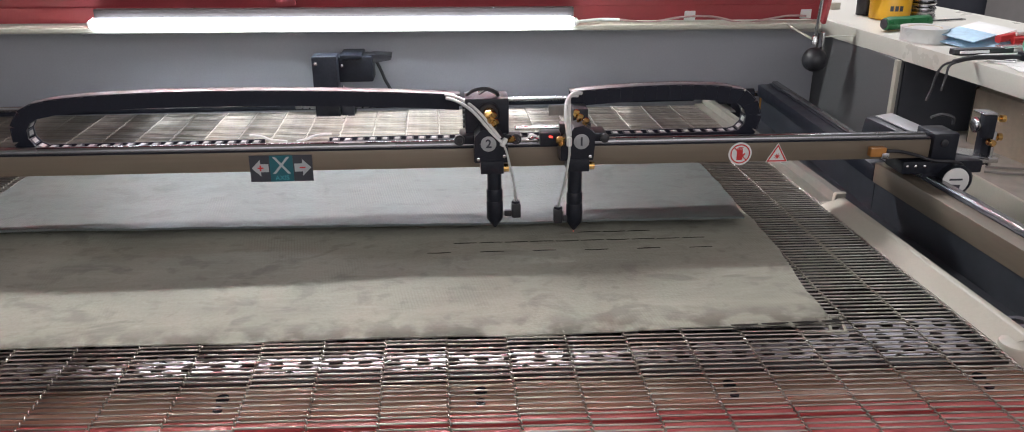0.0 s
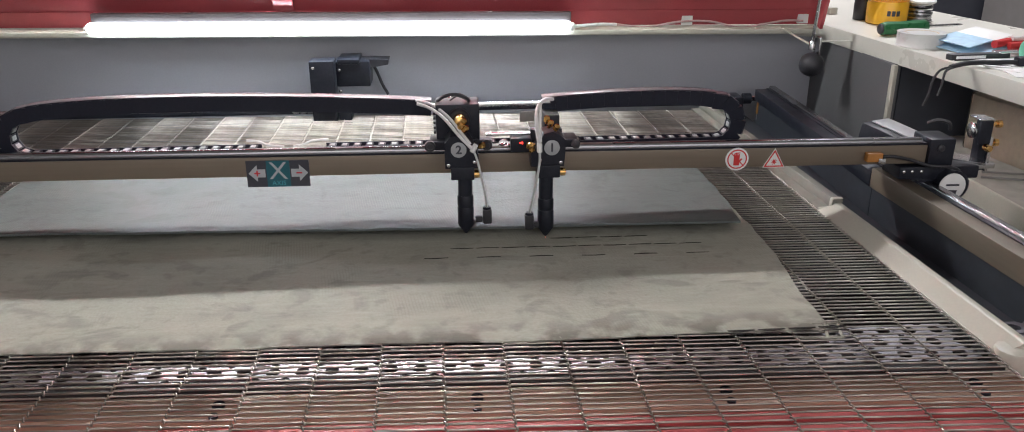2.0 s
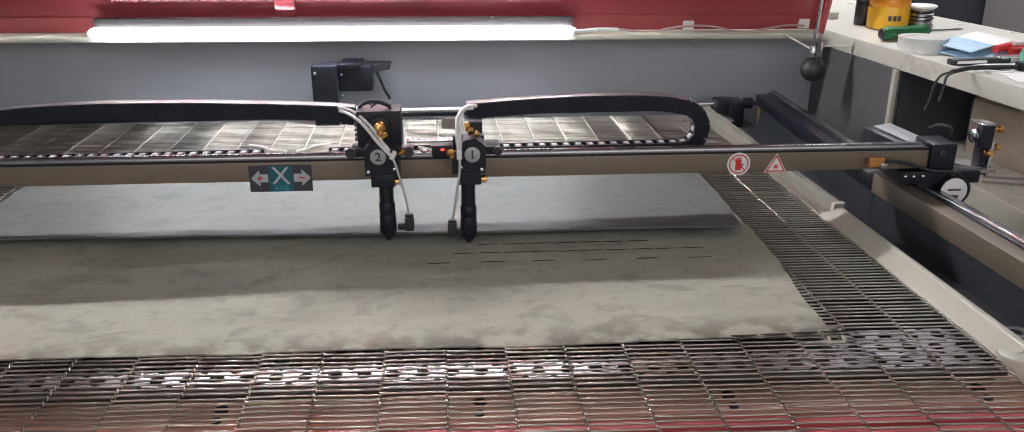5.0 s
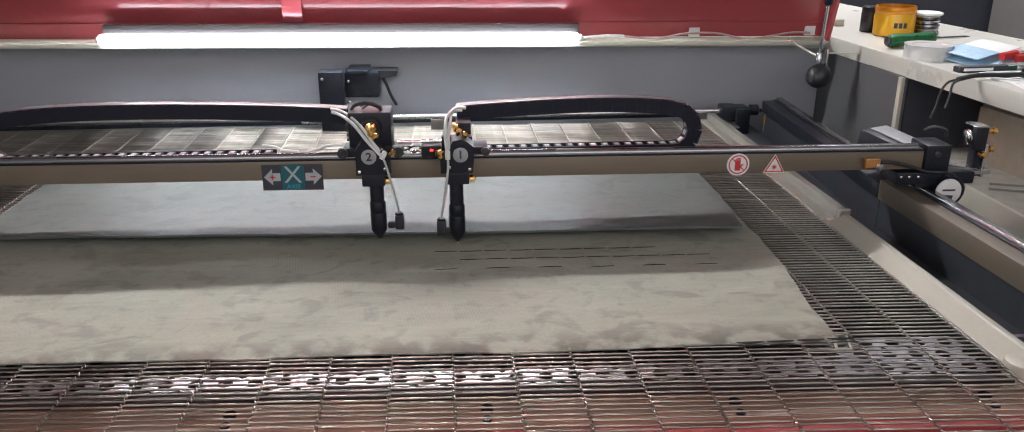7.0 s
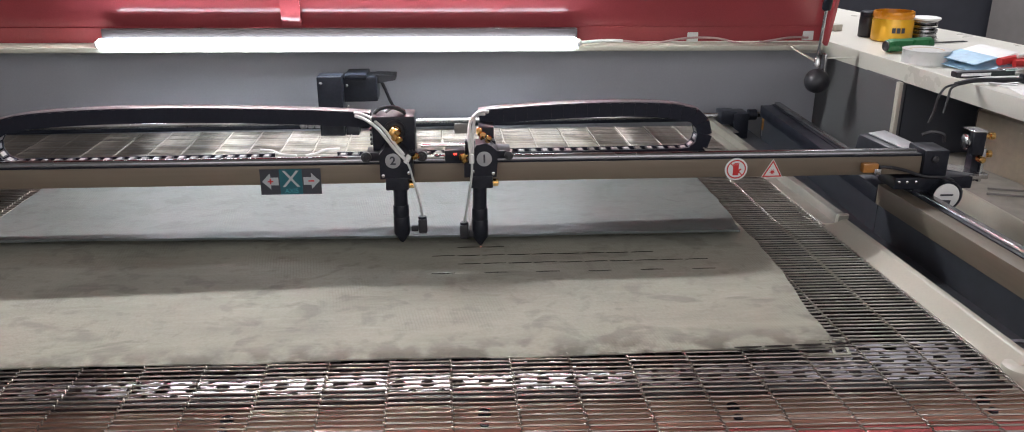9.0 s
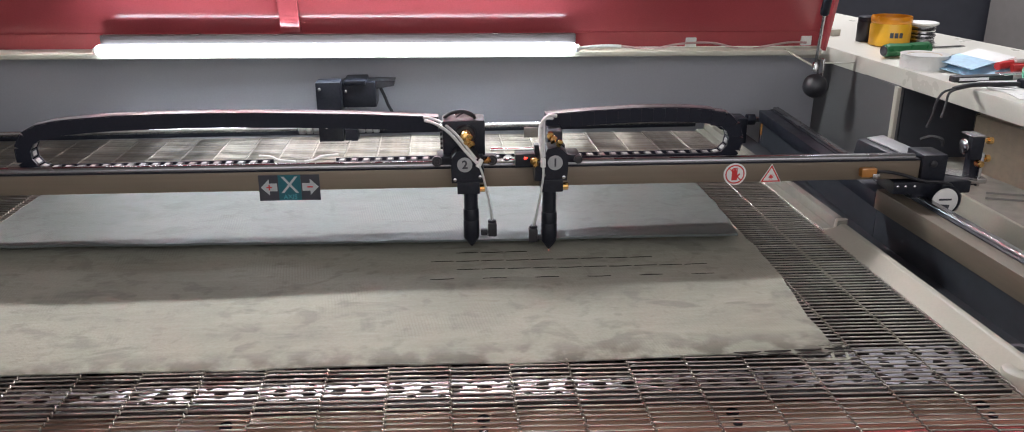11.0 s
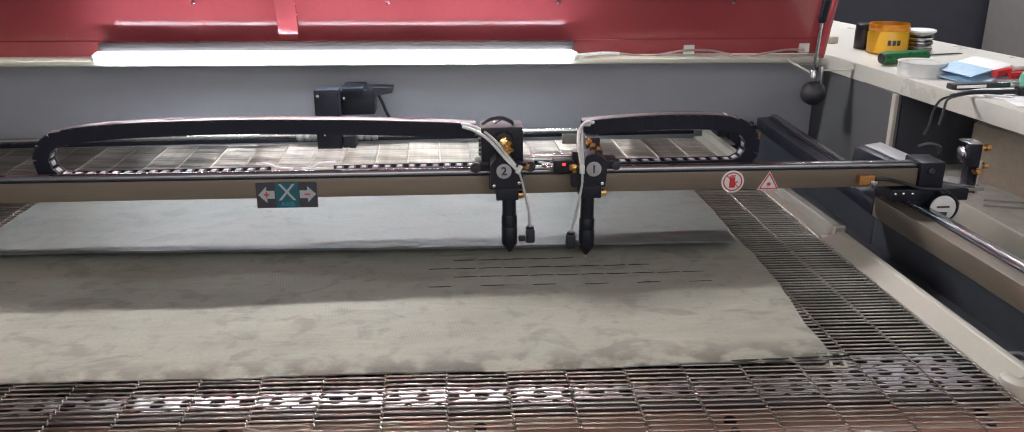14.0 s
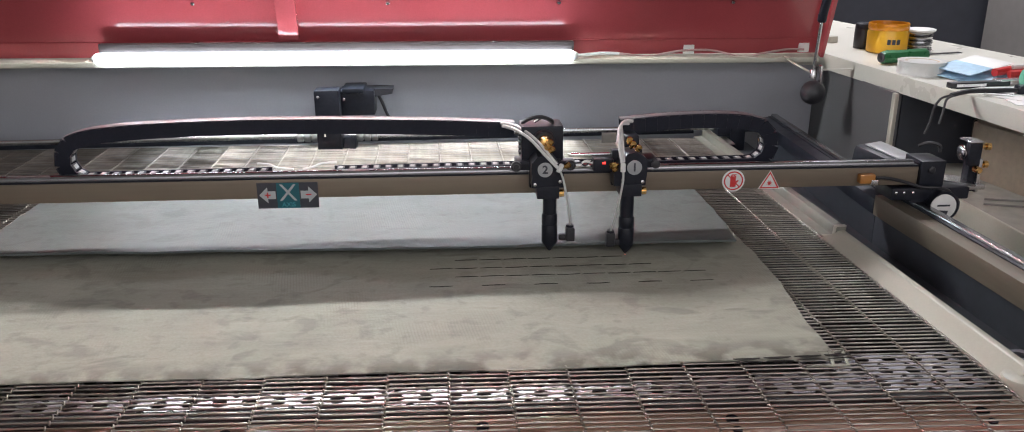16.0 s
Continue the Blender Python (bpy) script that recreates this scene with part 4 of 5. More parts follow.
def build_carriage():
    c = carriage
    x2 = -0.1430
    # head one
    bm = bmesh.new()
    prism(bm, [(-0.032, 0.128), (0.019, 0.128), (0.021, 0.150), (0.021, 0.170), (0.012, 0.178), (0.002, 0.183), (-0.012, 0.180), (-0.022, 0.162), (-0.032, 0.150)], -0.040, front(0, -0.005, 0))
    bmesh.ops.transform(bm, matrix=Matrix.Translation((0, -0.04, 0)), verts=bm.verts[:])
    part("head_body", bm, BLACK, c, smooth=False)
    part("head_lower", B(-0.022, 0.013, -0.048, -0.010, 0.110, 0.130, 0.002), BLACK, c)
    part("mount_plate", B(-0.030, 0.020, -0.010, 0.006, 0.118, 0.178, 0.002), BLACK, c)
    part("slide_block", B(0.012, 0.044, -0.018, 0.024, 0.1495, 0.163, 0.002), BLACK, c)
    part("slide_roller", T([(0.007, 0), (0.007, 0.006), (0.003, 0.007)], front(0.040, -0.018, 0.156), 14), BLACK_PLASTIC, c)
    part("chain_post", B(-0.006, 0.018, 0.008, 0.050, 0.150, 0.196, 0.002), BLACK, c)
    badge(0.0, "1")
    optics(-0.008, 0.009)
    elbow(-0.027, 0.024, -1)
    brass_screw(front(-0.004, -0.030, 0.186) @ pose(0, 0, 0, -50, 20), 0.0045, 0.014, c)
    brass_screw(front(0.004, -0.032, 0.180) @ pose(0, 0, 0, -50, 30), 0.0045, 0.014, c)
    brass_screw(front(-0.008, -0.030, 0.193) @ pose(0, 0, 0, -60, 10), 0.0045, 0.012, c)
    brass_screw(front(-0.026, -0.040, 0.162) @ pose(0, 0, 0, 0, -60), 0.005, 0.014, c)
    brass_screw(front(-0.024, -0.038, 0.155) @ pose(0, 0, 0, 0, -50), 0.004, 0.012, c)
    brass_screw(pose(0.008, -0.036, 0.116) @ ALONG_X, 0.006, 0.014, c)
    part("white_hose", pipe(bmesh.new(), [(0.010, 0.03, 0.216), (-0.006, 0.02, 0.218), (-0.020, -0.01, 0.210), (-0.023, -0.035, 0.190), (-0.021, -0.050, 0.168), (-0.020, -0.053, 0.158)], 0.0028), WHITE_HOSE, c)
    part("white_hose", pipe(bmesh.new(), [(0.004, 0.03, 0.212), (-0.010, 0.02, 0.213), (-0.015, -0.01, 0.204), (-0.018, -0.035, 0.188), (-0.018, -0.048, 0.168)], 0.0024), WHITE_HOSE, c)
    part("air_hose", pipe(bmesh.new(), [(-0.020, -0.053, 0.162), (-0.020, -0.056, 0.140), (-0.024, -0.054, 0.110), (-0.029, -0.046, 0.076), (-0.0338, -0.037, 0.048)], 0.0020), CLEAR_HOSE, c, "milky clear air hose")
    part("hose_joint", T([(0.0042, 0), (0.0042, 0.012), (0.003, 0.014)], pose(-0.020, -0.053, 0.154), 12), WHITE_PLASTIC, c)
    part("tab", B(-0.046, -0.022, 0.0, 0.002, 0.188, 0.205, 0.001), mat("smoky_tab", (0.22, 0.21, 0.19), 0.3), c, "smoky plastic tab")
    # red pointer between the heads
    part("pointer_box", B(-0.062, -0.030, -0.026, -0.004, 0.146, 0.168, 0.002), BLACK, c)
    part("pointer_led", B(-0.048, -0.043, -0.0272, -0.0255, 0.1600, 0.1630, 0.0006), RED_LED, c, "glowing red indicator")
    part("tie_bar", B(-0.100, -0.030, -0.008, 0.002, 0.1685, 0.1725, 0.001), STEEL, c, "bright aluminium tie bar")
    part("tie_bracket", B(-0.102, -0.060, -0.010, 0.006, 0.150, 0.154, 0.001), STEEL, c)
    part("loose_wire", pipe(bmesh.new(), [(-0.100, -0.010, 0.160), (-0.085, -0.014, 0.156), (-0.075, -0.012, 0.161), (-0.062, -0.012, 0.158)], 0.0018), WHITE_HOSE, c)
    part("loose_wire", pipe(bmesh.new(), [(-0.100, -0.010, 0.154), (-0.084, -0.014, 0.160), (-0.074, -0.012, 0.154), (-0.062, -0.012, 0.163)], 0.0014), BLACK_PLASTIC, c)
    # head two, with its mirror box
    bm = bmesh.new()
    prism(bm, [(x2 - 0.021, 0.128), (x2 + 0.031, 0.128), (x2 + 0.030, 0.150), (x2 + 0.022, 0.166), (x2 + 0.012, 0.179), (x2 - 0.012, 0.179), (x2 - 0.021, 0.168)], -0.040, front(0, -0.045, 0))
    part("head_body", bm, BLACK, c, smooth=False)
    part("head_lower", B(x2 - 0.013, x2 + 0.023, -0.048, -0.010, 0.110, 0.130, 0.002), BLACK, c)
    part("mount_plate", B(x2 - 0.022, x2 + 0.030, -0.010, 0.006, 0.118, 0.165, 0.002), BLACK, c)
    mb = part("mirror_box", B(x2 - 0.034, x2 + 0.034, -0.004, 0.048, 0.1495, 0.219, 0.003), BLACK, c)
    bm = bmesh.new()
    lathe(bm, [(0.0175, 0), (0.0175, 0.006), (0.0150, 0.009), (0.0145, 0.006), (0.0, 0.006)], front(x2 + 0.002, -0.004, 0.196), 28)
    part("mirror_ring", bm, BLACK_PLASTIC, mb)
    part("brass_nut", T([(0.0105, 0), (0.0105, 0.010), (0.008, 0.018), (0.004, 0.020)], front(x2 + 0.003, -0.008, 0.196), 20), BRASS, mb, "round brass adjuster")
    for k in range(5):
        part("fin", B(x2 - 0.038, x2 - 0.034, 0.0, 0.02, 0.172 + 0.0075 * k, 0.176 + 0.0075 * k, 0.0008), BLACK_PLASTIC, mb)
    part("box_cable", pipe(bmesh.new(), [(x2 - 0.030, 0.02, 0.220), (x2 - 0.020, 0.0, 0.231), (x2 - 0.002, -0.004, 0.2345), (x2 + 0.014, 0.0, 0.228), (x2 + 0.018, 0.01, 0.221)], 0.0030), BLACK_PLASTIC, mb)
    part("foil_wrap", pipe(bmesh.new(), [(x2 - 0.012, 0.01, 0.224), (x2, 0.008, 0.231), (x2 + 0.012, 0.010, 0.2265), (x2 + 0.017, 0.014, 0.222)], 0.0034), STEEL, mb, "shiny foil wrap")
    part("slide_block", B(x2 - 0.044, x2 - 0.012, -0.016, 0.024, 0.1495, 0.164, 0.002), BLACK, c)
    part("slide_roller", T([(0.0085, 0), (0.0085, 0.006), (0.0055, 0.006), (0.0045, 0.009)], front(x2 - 0.044, -0.014, 0.157), 16), BLACK_PLASTIC, c)
    part("slide_roller", T([(0.0085, 0), (0.0085, 0.006), (0.0055, 0.006), (0.0045, 0.009)], front(x2 + 0.044, -0.014, 0.157), 16), BLACK_PLASTIC, c)
    part("slide_arm", B(x2 + 0.026, x2 + 0.052, -0.012, 0.01, 0.150, 0.162, 0.002), BLACK, c)
    badge(x2, "2")
    optics(x2 + 0.0085, 0.0180)
    elbow(x2 + 0.035, 0.036, 1)
    for z, dx in ((0.188, 0.000), (0.183, 0.006), (0.194, 0.003)):
        brass_screw(front(x2 + dx, -0.034, z) @ pose(0, 0, 0, -40, 40), 0.0045, 0.014, c)
    brass_screw(front(x2 + 0.030, -0.040, 0.160) @ pose(0, 0, 0, -30, 55), 0.0045, 0.012, c)
    brass_screw(pose(x2 + 0.017, -0.036, 0.116) @ ALONG_X, 0.006, 0.014, c)
    part("white_hose", pipe(bmesh.new(), [(x2 - 0.062, 0.03, 0.213), (x2 - 0.045, 0.01, 0.212), (x2 - 0.022, -0.020, 0.203), (x2 + 0.002, -0.046, 0.180), (x2 + 0.020, -0.053, 0.162)], 0.0027), WHITE_HOSE, c)
    part("white_hose", pipe(bmesh.new(), [(x2 - 0.064, 0.036, 0.217), (x2 - 0.040, 0.012, 0.216), (x2 - 0.014, -0.020, 0.203), (x2 + 0.008, -0.044, 0.180), (x2 + 0.018, -0.050, 0.168)], 0.0024), WHITE_HOSE, c)
    part("air_hose", pipe(bmesh.new(), [(x2 + 0.019, -0.052, 0.164), (x2 + 0.026, -0.056, 0.150), (x2 + 0.033, -0.055, 0.120), (x2 + 0.0395, -0.046, 0.086), (x2 + 0.0418, -0.037, 0.059)], 0.0018), CLEAR_HOSE, c, "milky clear air hose")
    part("hose_joint", T([(0.0042, 0), (0.0042, 0.012), (0.003, 0.014)], pose(x2 + 0.020, -0.053, 0.156, -20, 30), 12), WHITE_PLASTIC, c)
    for x, z in ((-0.018, 0.138), (0.014, 0.134), (x2 - 0.016, 0.134), (x2 + 0.024, 0.138)):
        part("bolt", T([(0.0028, 0), (0.0028, 0.002), (0.0018, 0.0025)], front(x, -0.0445, z), 10), STEEL, c)
    part("spark", T([(0.0008, 0.0), (0.0010, 0.0005), (0.0005, 0.0010)], pose(-0.008, -0.036, 0.0056), 8), SPARK, c, "tiny glowing spot of the laser")


build_carriage()

# ---- the two cable chains, link by link ----
LINK, RAD = 0.020, 0.036
LOW_Z = 0.130


def chain_link():
    """A link with two side cheeks, a closing bar and an open slot."""
    bm = bmesh.new()
    # cheeks and cover overlap the next link like shingles
    for y, t in ((-0.0135, 0.0030), (0.0105, 0.0030)):
        d = -0.0004 if y < 0 else 0.0004
        prism(bm, [(-0.0114, y - d), (0.0114, y + d), (0.0114, y + t + d), (-0.0114, y + t - d)], 0.0247, pose(0, 0, -0.0125))
    box(bm, -0.0060, 0.0060, -0.0105, 0.0105, 0.0095, 0.0115, 0.0006)
    return mesh_of("link", bm, CHAIN, True)


def cover_mesh():
    """The crowned glossy back of a link, paler to paint in lamp sheen."""
    bm = bmesh.new()
    crown = [(-0.0136, -0.0108), (-0.0125, -0.0119), (-0.0060, -0.0132), (0.0060, -0.0132), (0.0125, -0.0119), (0.0136, -0.0108), (0.0104, -0.0100), (-0.0104, -0.0100)]
    prism(bm, crown, 0.0228, Matrix(((0, 0, 1, -0.0114), (1, 0, 0, 0), (0, 1, -0.0175, 0), (0, 0, 0, 1))))
    return mesh_of("cover", bm, mat("sheen_chain_back", (0.11, 0.112, 0.125), 0.36, var=0.2, scale=60, bump=0.06, spec=0.8, coat=0.25), True)


def clip_mesh():
    bm = bmesh.new()
    box(bm, -0.0036, 0.0036, -0.0062, 0.0062, 0.0114, 0.0126, 0.0005)
    return mesh_of("clip", bm, mat("link_clip", (0.30, 0.30, 0.30), 0.4), True)


CHAINS = []


def build_chain(count, label):
    ch = thing("cable_chain", label, "cable chain", (0, GY0, 0))
    links = []
    lm, cm = build_chain.link, build_chain.clip
    for i in range(count):
        ln = new("link", lm)
        ln.parent = ch
        for nm, me in (("clip", cm), ("cover", build_chain.cover)):
            k = new(nm, me)
            k.parent = ln
        links.append(ln)
    return ch, links


build_chain.link, build_chain.clip, build_chain.cover = chain_link(), clip_mesh(), cover_mesh()
CHAIN_L = build_chain(55, "black plastic cable chain looped along the gantry")
CHAIN_R = build_chain(52, "black plastic cable chain looped along the gantry")


def chain_sag(w):
    """The rise of the upper run, highest near the loop."""
    return 0.0145 * math.sin(math.pi * w ** 0.7) ** 0.75 if 0 < w < 1 else 0.0


def chain_place(s, fixed, centre, sgn, up_len):
    """The pose of a link at s along the chain from its fixed end; sgn -1: the loop lies to the left."""
    low = abs(centre - fixed)
    arc = math.pi * RAD
    if s < low:
        return pose(fixed + sgn * s, 0.059, LOW_Z)
    if s < low + arc:
        a = (s - low) / RAD
        return pose(centre + sgn * RAD * math.sin(a), 0.059, LOW_Z + RAD * (1 - math.cos(a)), 0, -sgn * math.degrees(a))
    u = s - low - arc
    w = min(u / up_len, 1.0)
    slack = min(1.0, 0.25 + 1.25 * up_len)
    tilt = math.degrees(math.atan(slack * (chain_sag(w + 0.02) - chain_sag(w - 0.02)) / (0.04 * up_len)))
    bump = slack * chain_sag(w)
    return pose(centre - sgn * u, 0.059, LOW_Z + 2 * RAD + bump, 0, -sgn * (180 - tilt))


# ---- things on the side shelf ----
SHELF_Z = 0.202


def jar():
    j = thing("plastic_jar", "open yellow plastic jar with dark lettering bars", "jar", (1.126, 2.160, SHELF_Z))
    j.scale = (0.92, 0.92, 0.92)
    part("body", T([(0.050, 0), (0.054, 0.003), (0.055, 0.056), (0.052, 0.062), (0.052, 0.064)], None, 32), YELLOW, j)
    bm = bmesh.new()
    lathe(bm, [(0.0515, 0.062), (0.0545, 0.066), (0.0545, 0.078), (0.0530, 0.0815), (0.050, 0.0815), (0.049, 0.066), (0.0, 0.066)], None, 32)
    part("rim", bm, AMBER, j, "translucent orange screw rim")
    part("residue", T([(0.049, 0.0663), (0.049, 0.070), (0.03, 0.072)], None, 24), mat("brown_paste", (0.10, 0.04, 0.02), 0.6, var=0.4, scale=80), j, "dark brown residue")
    for k in range(3):
        a = radians(-112 + 13 * k)
        part("print_bar", B(-0.0045, 0.0045, -0.0006, 0.0006, 0.026, 0.040, 0, pose(0.0553 * math.cos(a), 0.0553 * math.sin(a), 0, 0, 0, math.degrees(a) + 90)), SLATE_INK, j, smooth=False)


def spool():
    s = thing("wire_spool", "solder wire spool with white flange and shiny wire", "spool", (1.204, 2.145, SHELF_Z))
    s.scale = (0.92, 0.92, 0.92)
    part("flange", T([(0.036, 0), (0.037, 0.001), (0.037, 0.004)], None, 28), WHITE_PLASTIC, s)
    part("flange", T([(0.037, 0.058), (0.040, 0.060), (0.040, 0.064), (0.034, 0.066), (0.010, 0.0665)], None, 28), WHITE_PLASTIC, s)
    prof = []
    for i in range(15):
        z = 0.004 + 0.054 * i / 14
        prof += [(0.030 + 0.004 * math.sin(i * 2.1), z), (0.034 + 0.002 * math.sin(i * 1.3), z + 0.0018)]
    part("wound_wire", T(prof, None, 24), STEEL, s, "shiny wound solder wire")


def screwdriver():
    m = Matrix.Translation((1.015, 1.96, SHELF_Z + 0.0170)) @ pose(0, 0, 0, 0, 0, 12) @ ALONG_X @ Matrix.Diagonal((0.98, 0.98, 0.92, 1))
    s = thing("screwdriver", "green handled screwdriver lying on the shelf", "screwdriver")
    part("handle", T([(0.010, -0.004), (0.015, 0.0), (0.0170, 0.012), (0.0155, 0.05), (0.0165, 0.10), (0.0172, 0.130), (0.012, 0.137)], m, 8), GREEN, s)
    part("cap", T([(0.008, -0.007), (0.012, -0.005), (0.0125, -0.003)], m, 16), BLACK_PLASTIC, s)
    part("shaft", T([(0.0035, 0.135), (0.0035, 0.235), (0.0015, 0.25)], m, 10), STEEL, s)


def tape_roll():
    t = thing("tape_roll", "roll of whitish adhesive tape lying flat", "tape roll", (1.038, 1.825, SHELF_Z))
    t.scale = (0.9, 0.9, 0.98)
    bm = bmesh.new()
    lathe(bm, [(0.040, 0.001), (0.057, 0.0), (0.0555, 0.002), (0.0555, 0.029), (0.057, 0.031), (0.042, 0.031), (0.040, 0.029)], None, 40)
    part("tape", bm, mat("tape_film", (0.68, 0.68, 0.66), 0.3, var=0.05, scale=20, coat=0.2), t)
    part("core", T([(0.0395, 0.002), (0.0395, 0.030), (0.036, 0.030), (0.036, 0.003)], None, 32), CARD, t, "brown cardboard core")


def box_slab(name, label, category, m, x, y, z, material, bevel=0.001):
    ob = solid(name, B(-x / 2, x / 2, -y / 2, y / 2, 0, z, bevel), material, label, category)
    ob.matrix_world = m
    return ob


def shelf_things():
    jar()
    spool()
    screwdriver()
    tape_roll()
    can = thing("black_can", "small black plastic can", "can", (1.097, 2.235, SHELF_Z))
    part("body", T([(0.022, 0), (0.023, 0.002), (0.023, 0.050), (0.021, 0.053)], None, 20), BLACK_PLASTIC, can)
    part("cap", T([(0.0225, 0.053), (0.0225, 0.064), (0.019, 0.067)], None, 20), BLACK, can)
    # leaflet, folded open: blue cover and white page
    le = thing("leaflet", "crumpled blue and white paper leaflet", "leaflet", (1.120, 1.755, SHELF_Z))
    m = pose(0, 0, 0.012, 8, 4, -68)
    part("cover", B(-0.060, 0.030, -0.055, 0.014, 0.012, 0.014, 0.0005, m), BLUE_PAPER, le, "blue printed cover")
    part("page", B(-0.058, 0.034, 0.0145, 0.072, 0.0115, 0.0135, 0.0005, m), PAPER, le, "white blank page")
    part("under_page", B(-0.060, 0.060, -0.060, 0.045, -0.002, 0.0, 0.0005, m), BLUE_PAPER, le)
    # pliers with red and white grips
    pl = thing("pliers", "steel pliers with red and white grips", "pliers", (1.160, 1.712, SHELF_Z))
    part("jaw", B(-0.05, 0.0, -0.008, 0.008, 0.010, 0.020, 0.003, pose(0, 0, 0, 0, 0, 200)), STEEL, pl)
    part("grip", pipe(bmesh.new(), [(-0.025, 0.0, 0.020), (0.03, 0.016, 0.024), (0.08, 0.024, 0.026), (0.13, 0.02, 0.026)], 0.0085), RED_INK, pl, "red plastic grip")
    part("grip", pipe(bmesh.new(), [(0.0, -0.012, 0.018), (0.05, -0.014, 0.020), (0.10, -0.02, 0.020), (0.15, -0.03, 0.020)], 0.0080), RED_INK, pl, "red plastic grip")
    part("grip_band", pipe(bmesh.new(), [(0.015, 0.004, 0.030), (0.06, 0.008, 0.031), (0.12, 0.006, 0.031)], 0.0050), WHITE_PLASTIC, pl, "white grip inlay")
    kn = thing("hobby_knife", "black and grey retractable knife", "knife", (1.058, 1.655, SHELF_Z))
    mk = pose(0, 0, 0, 0, 0, 4)
    part("body", B(-0.055, 0.075, -0.010, 0.010, 0.0, 0.013, 0.003, mk), BLACK_PLASTIC, kn)
    part("blade", B(-0.045, 0.02, -0.0108, -0.010, 0.004, 0.010, 0.0, mk), STEEL, kn)
    ru = thing("steel_rule", "grey steel strip lying on papers", "ruler", (1.175, 1.675, SHELF_Z + 0.012))
    part("strip", B(-0.07, 0.08, -0.012, 0.012, 0.0, 0.003, 0.0006, pose(0, 0, 0, 0, 0, 14)), STEEL, ru)
    box_slab("paper_sheet", "crumpled white paper sheet", "paper", pose(1.11, 1.60, SHELF_Z, 0, 0, 25), 0.17, 0.12, 0.003, PAPER)
    box_slab("paper_sheet", "crumpled white paper sheet", "paper", pose(1.13, 1.50, SHELF_Z, 0, 0, -12), 0.18, 0.09, 0.002, PAPER)
    box_slab("steel_offcut", "small grey metal offcut", "offcut", pose(1.050, 1.56, SHELF_Z + 0.003, 0, 0, -30), 0.05, 0.010, 0.004, STEEL)
    gr = thing("green_bottle", "mint green plastic bottle lying on papers", "bottle", (1.118, 1.575, SHELF_Z + 0.004))
    part("body", T([(0.018, 0), (0.025, 0.004), (0.026, 0.07), (0.018, 0.085)], pose(0, 0, 0.026) @ pose(0, 0, 0, 0, 0, 20) @ ALONG_X, 24), MINT, gr)
    ca = thing("black_cable", "black forked cable hanging over the shelf edge", "cable", (-0.052, -0.03, -0.004))
    part("sleeve", pipe(bmesh.new(), [(1.20, 1.60, 0.214), (1.14, 1.60, 0.216), (1.10, 1.60, 0.216), (1.05, 1.60, 0.216), (1.01, 1.595, 0.210)], 0.0048), BLACK_PLASTIC, ca)
    part("wire", pipe(bmesh.new(), [(1.012, 1.595, 0.210), (0.985, 1.585, 0.206), (0.965, 1.57, 0.190), (0.955, 1.56, 0.165), (0.945, 1.555, 0.145)], 0.0024), BLACK_PLASTIC, ca)
    part("wire", pipe(bmesh.new(), [(1.012, 1.592, 0.209), (0.990, 1.575, 0.205), (0.975, 1.555, 0.185), (0.968, 1.55, 0.165)], 0.0024), BLACK_PLASTIC, ca)
    part("plug", B(1.145, 1.190, 1.590, 1.612, 0.2085, 0.226, 0.004), BLACK, ca)
    box_slab("magnet", "small pale metal block", "magnet", pose(1.06, 2.35, SHELF_Z, 0, 0, 20), 0.028, 0.028, 0.018, CREAM, 0.002)


shelf_things()


def wrapped_box():
    b = thing("wrapped_box", "cardboard box wrapped in clear crinkled film", "box", (1.19, 1.60, 0.0))
    part("carton", B(-0.065, 0.2, -0.06, 0.12, 0.001, 0.118, 0.003, pose(0, 0, 0, 0, 0, 8)), CARD, b)
    part("film", B(-0.068, 0.203, -0.063, 0.123, 0.0005, 0.124, 0.006, pose(0, 0, 0, 0, 0, 8)), WRAP, b, "clear crinkled film")
    c = thing("floor_cable", "thin grey cables on the compartment floor", "cable")
    part("wire", pipe(bmesh.new(), [(1.02, 1.50, 0.004), (1.10, 1.47, 0.004), (1.2, 1.44, 0.005), (1.4, 1.40, 0.004)], 0.0022), GREY_PANEL, c)
    part("wire", pipe(bmesh.new(), [(1.04, 1.53, 0.004), (1.12, 1.505, 0.004), (1.25, 1.49, 0.005), (1.4, 1.45, 0.004)], 0.0022), GREY_PANEL, c)


wrapped_box()

# ---- the wire belt: every strand a piece of its own ----
COL0, COL = -0.019, 0.0735
PITCH = 0.0103
BELT_LEAN = -0.020      # the belt runs slightly askew to the rails
belt = thing("wire_belt", "dull steel flat-wire conveyor belt", "conveyor belt", (0, 0, 0), kind="structure")


def column(k):
    """Where a hinge line runs; the columns open slightly towards -x."""
    return COL0 + COL * k * (1.0 if k >= 0 else 1.018)


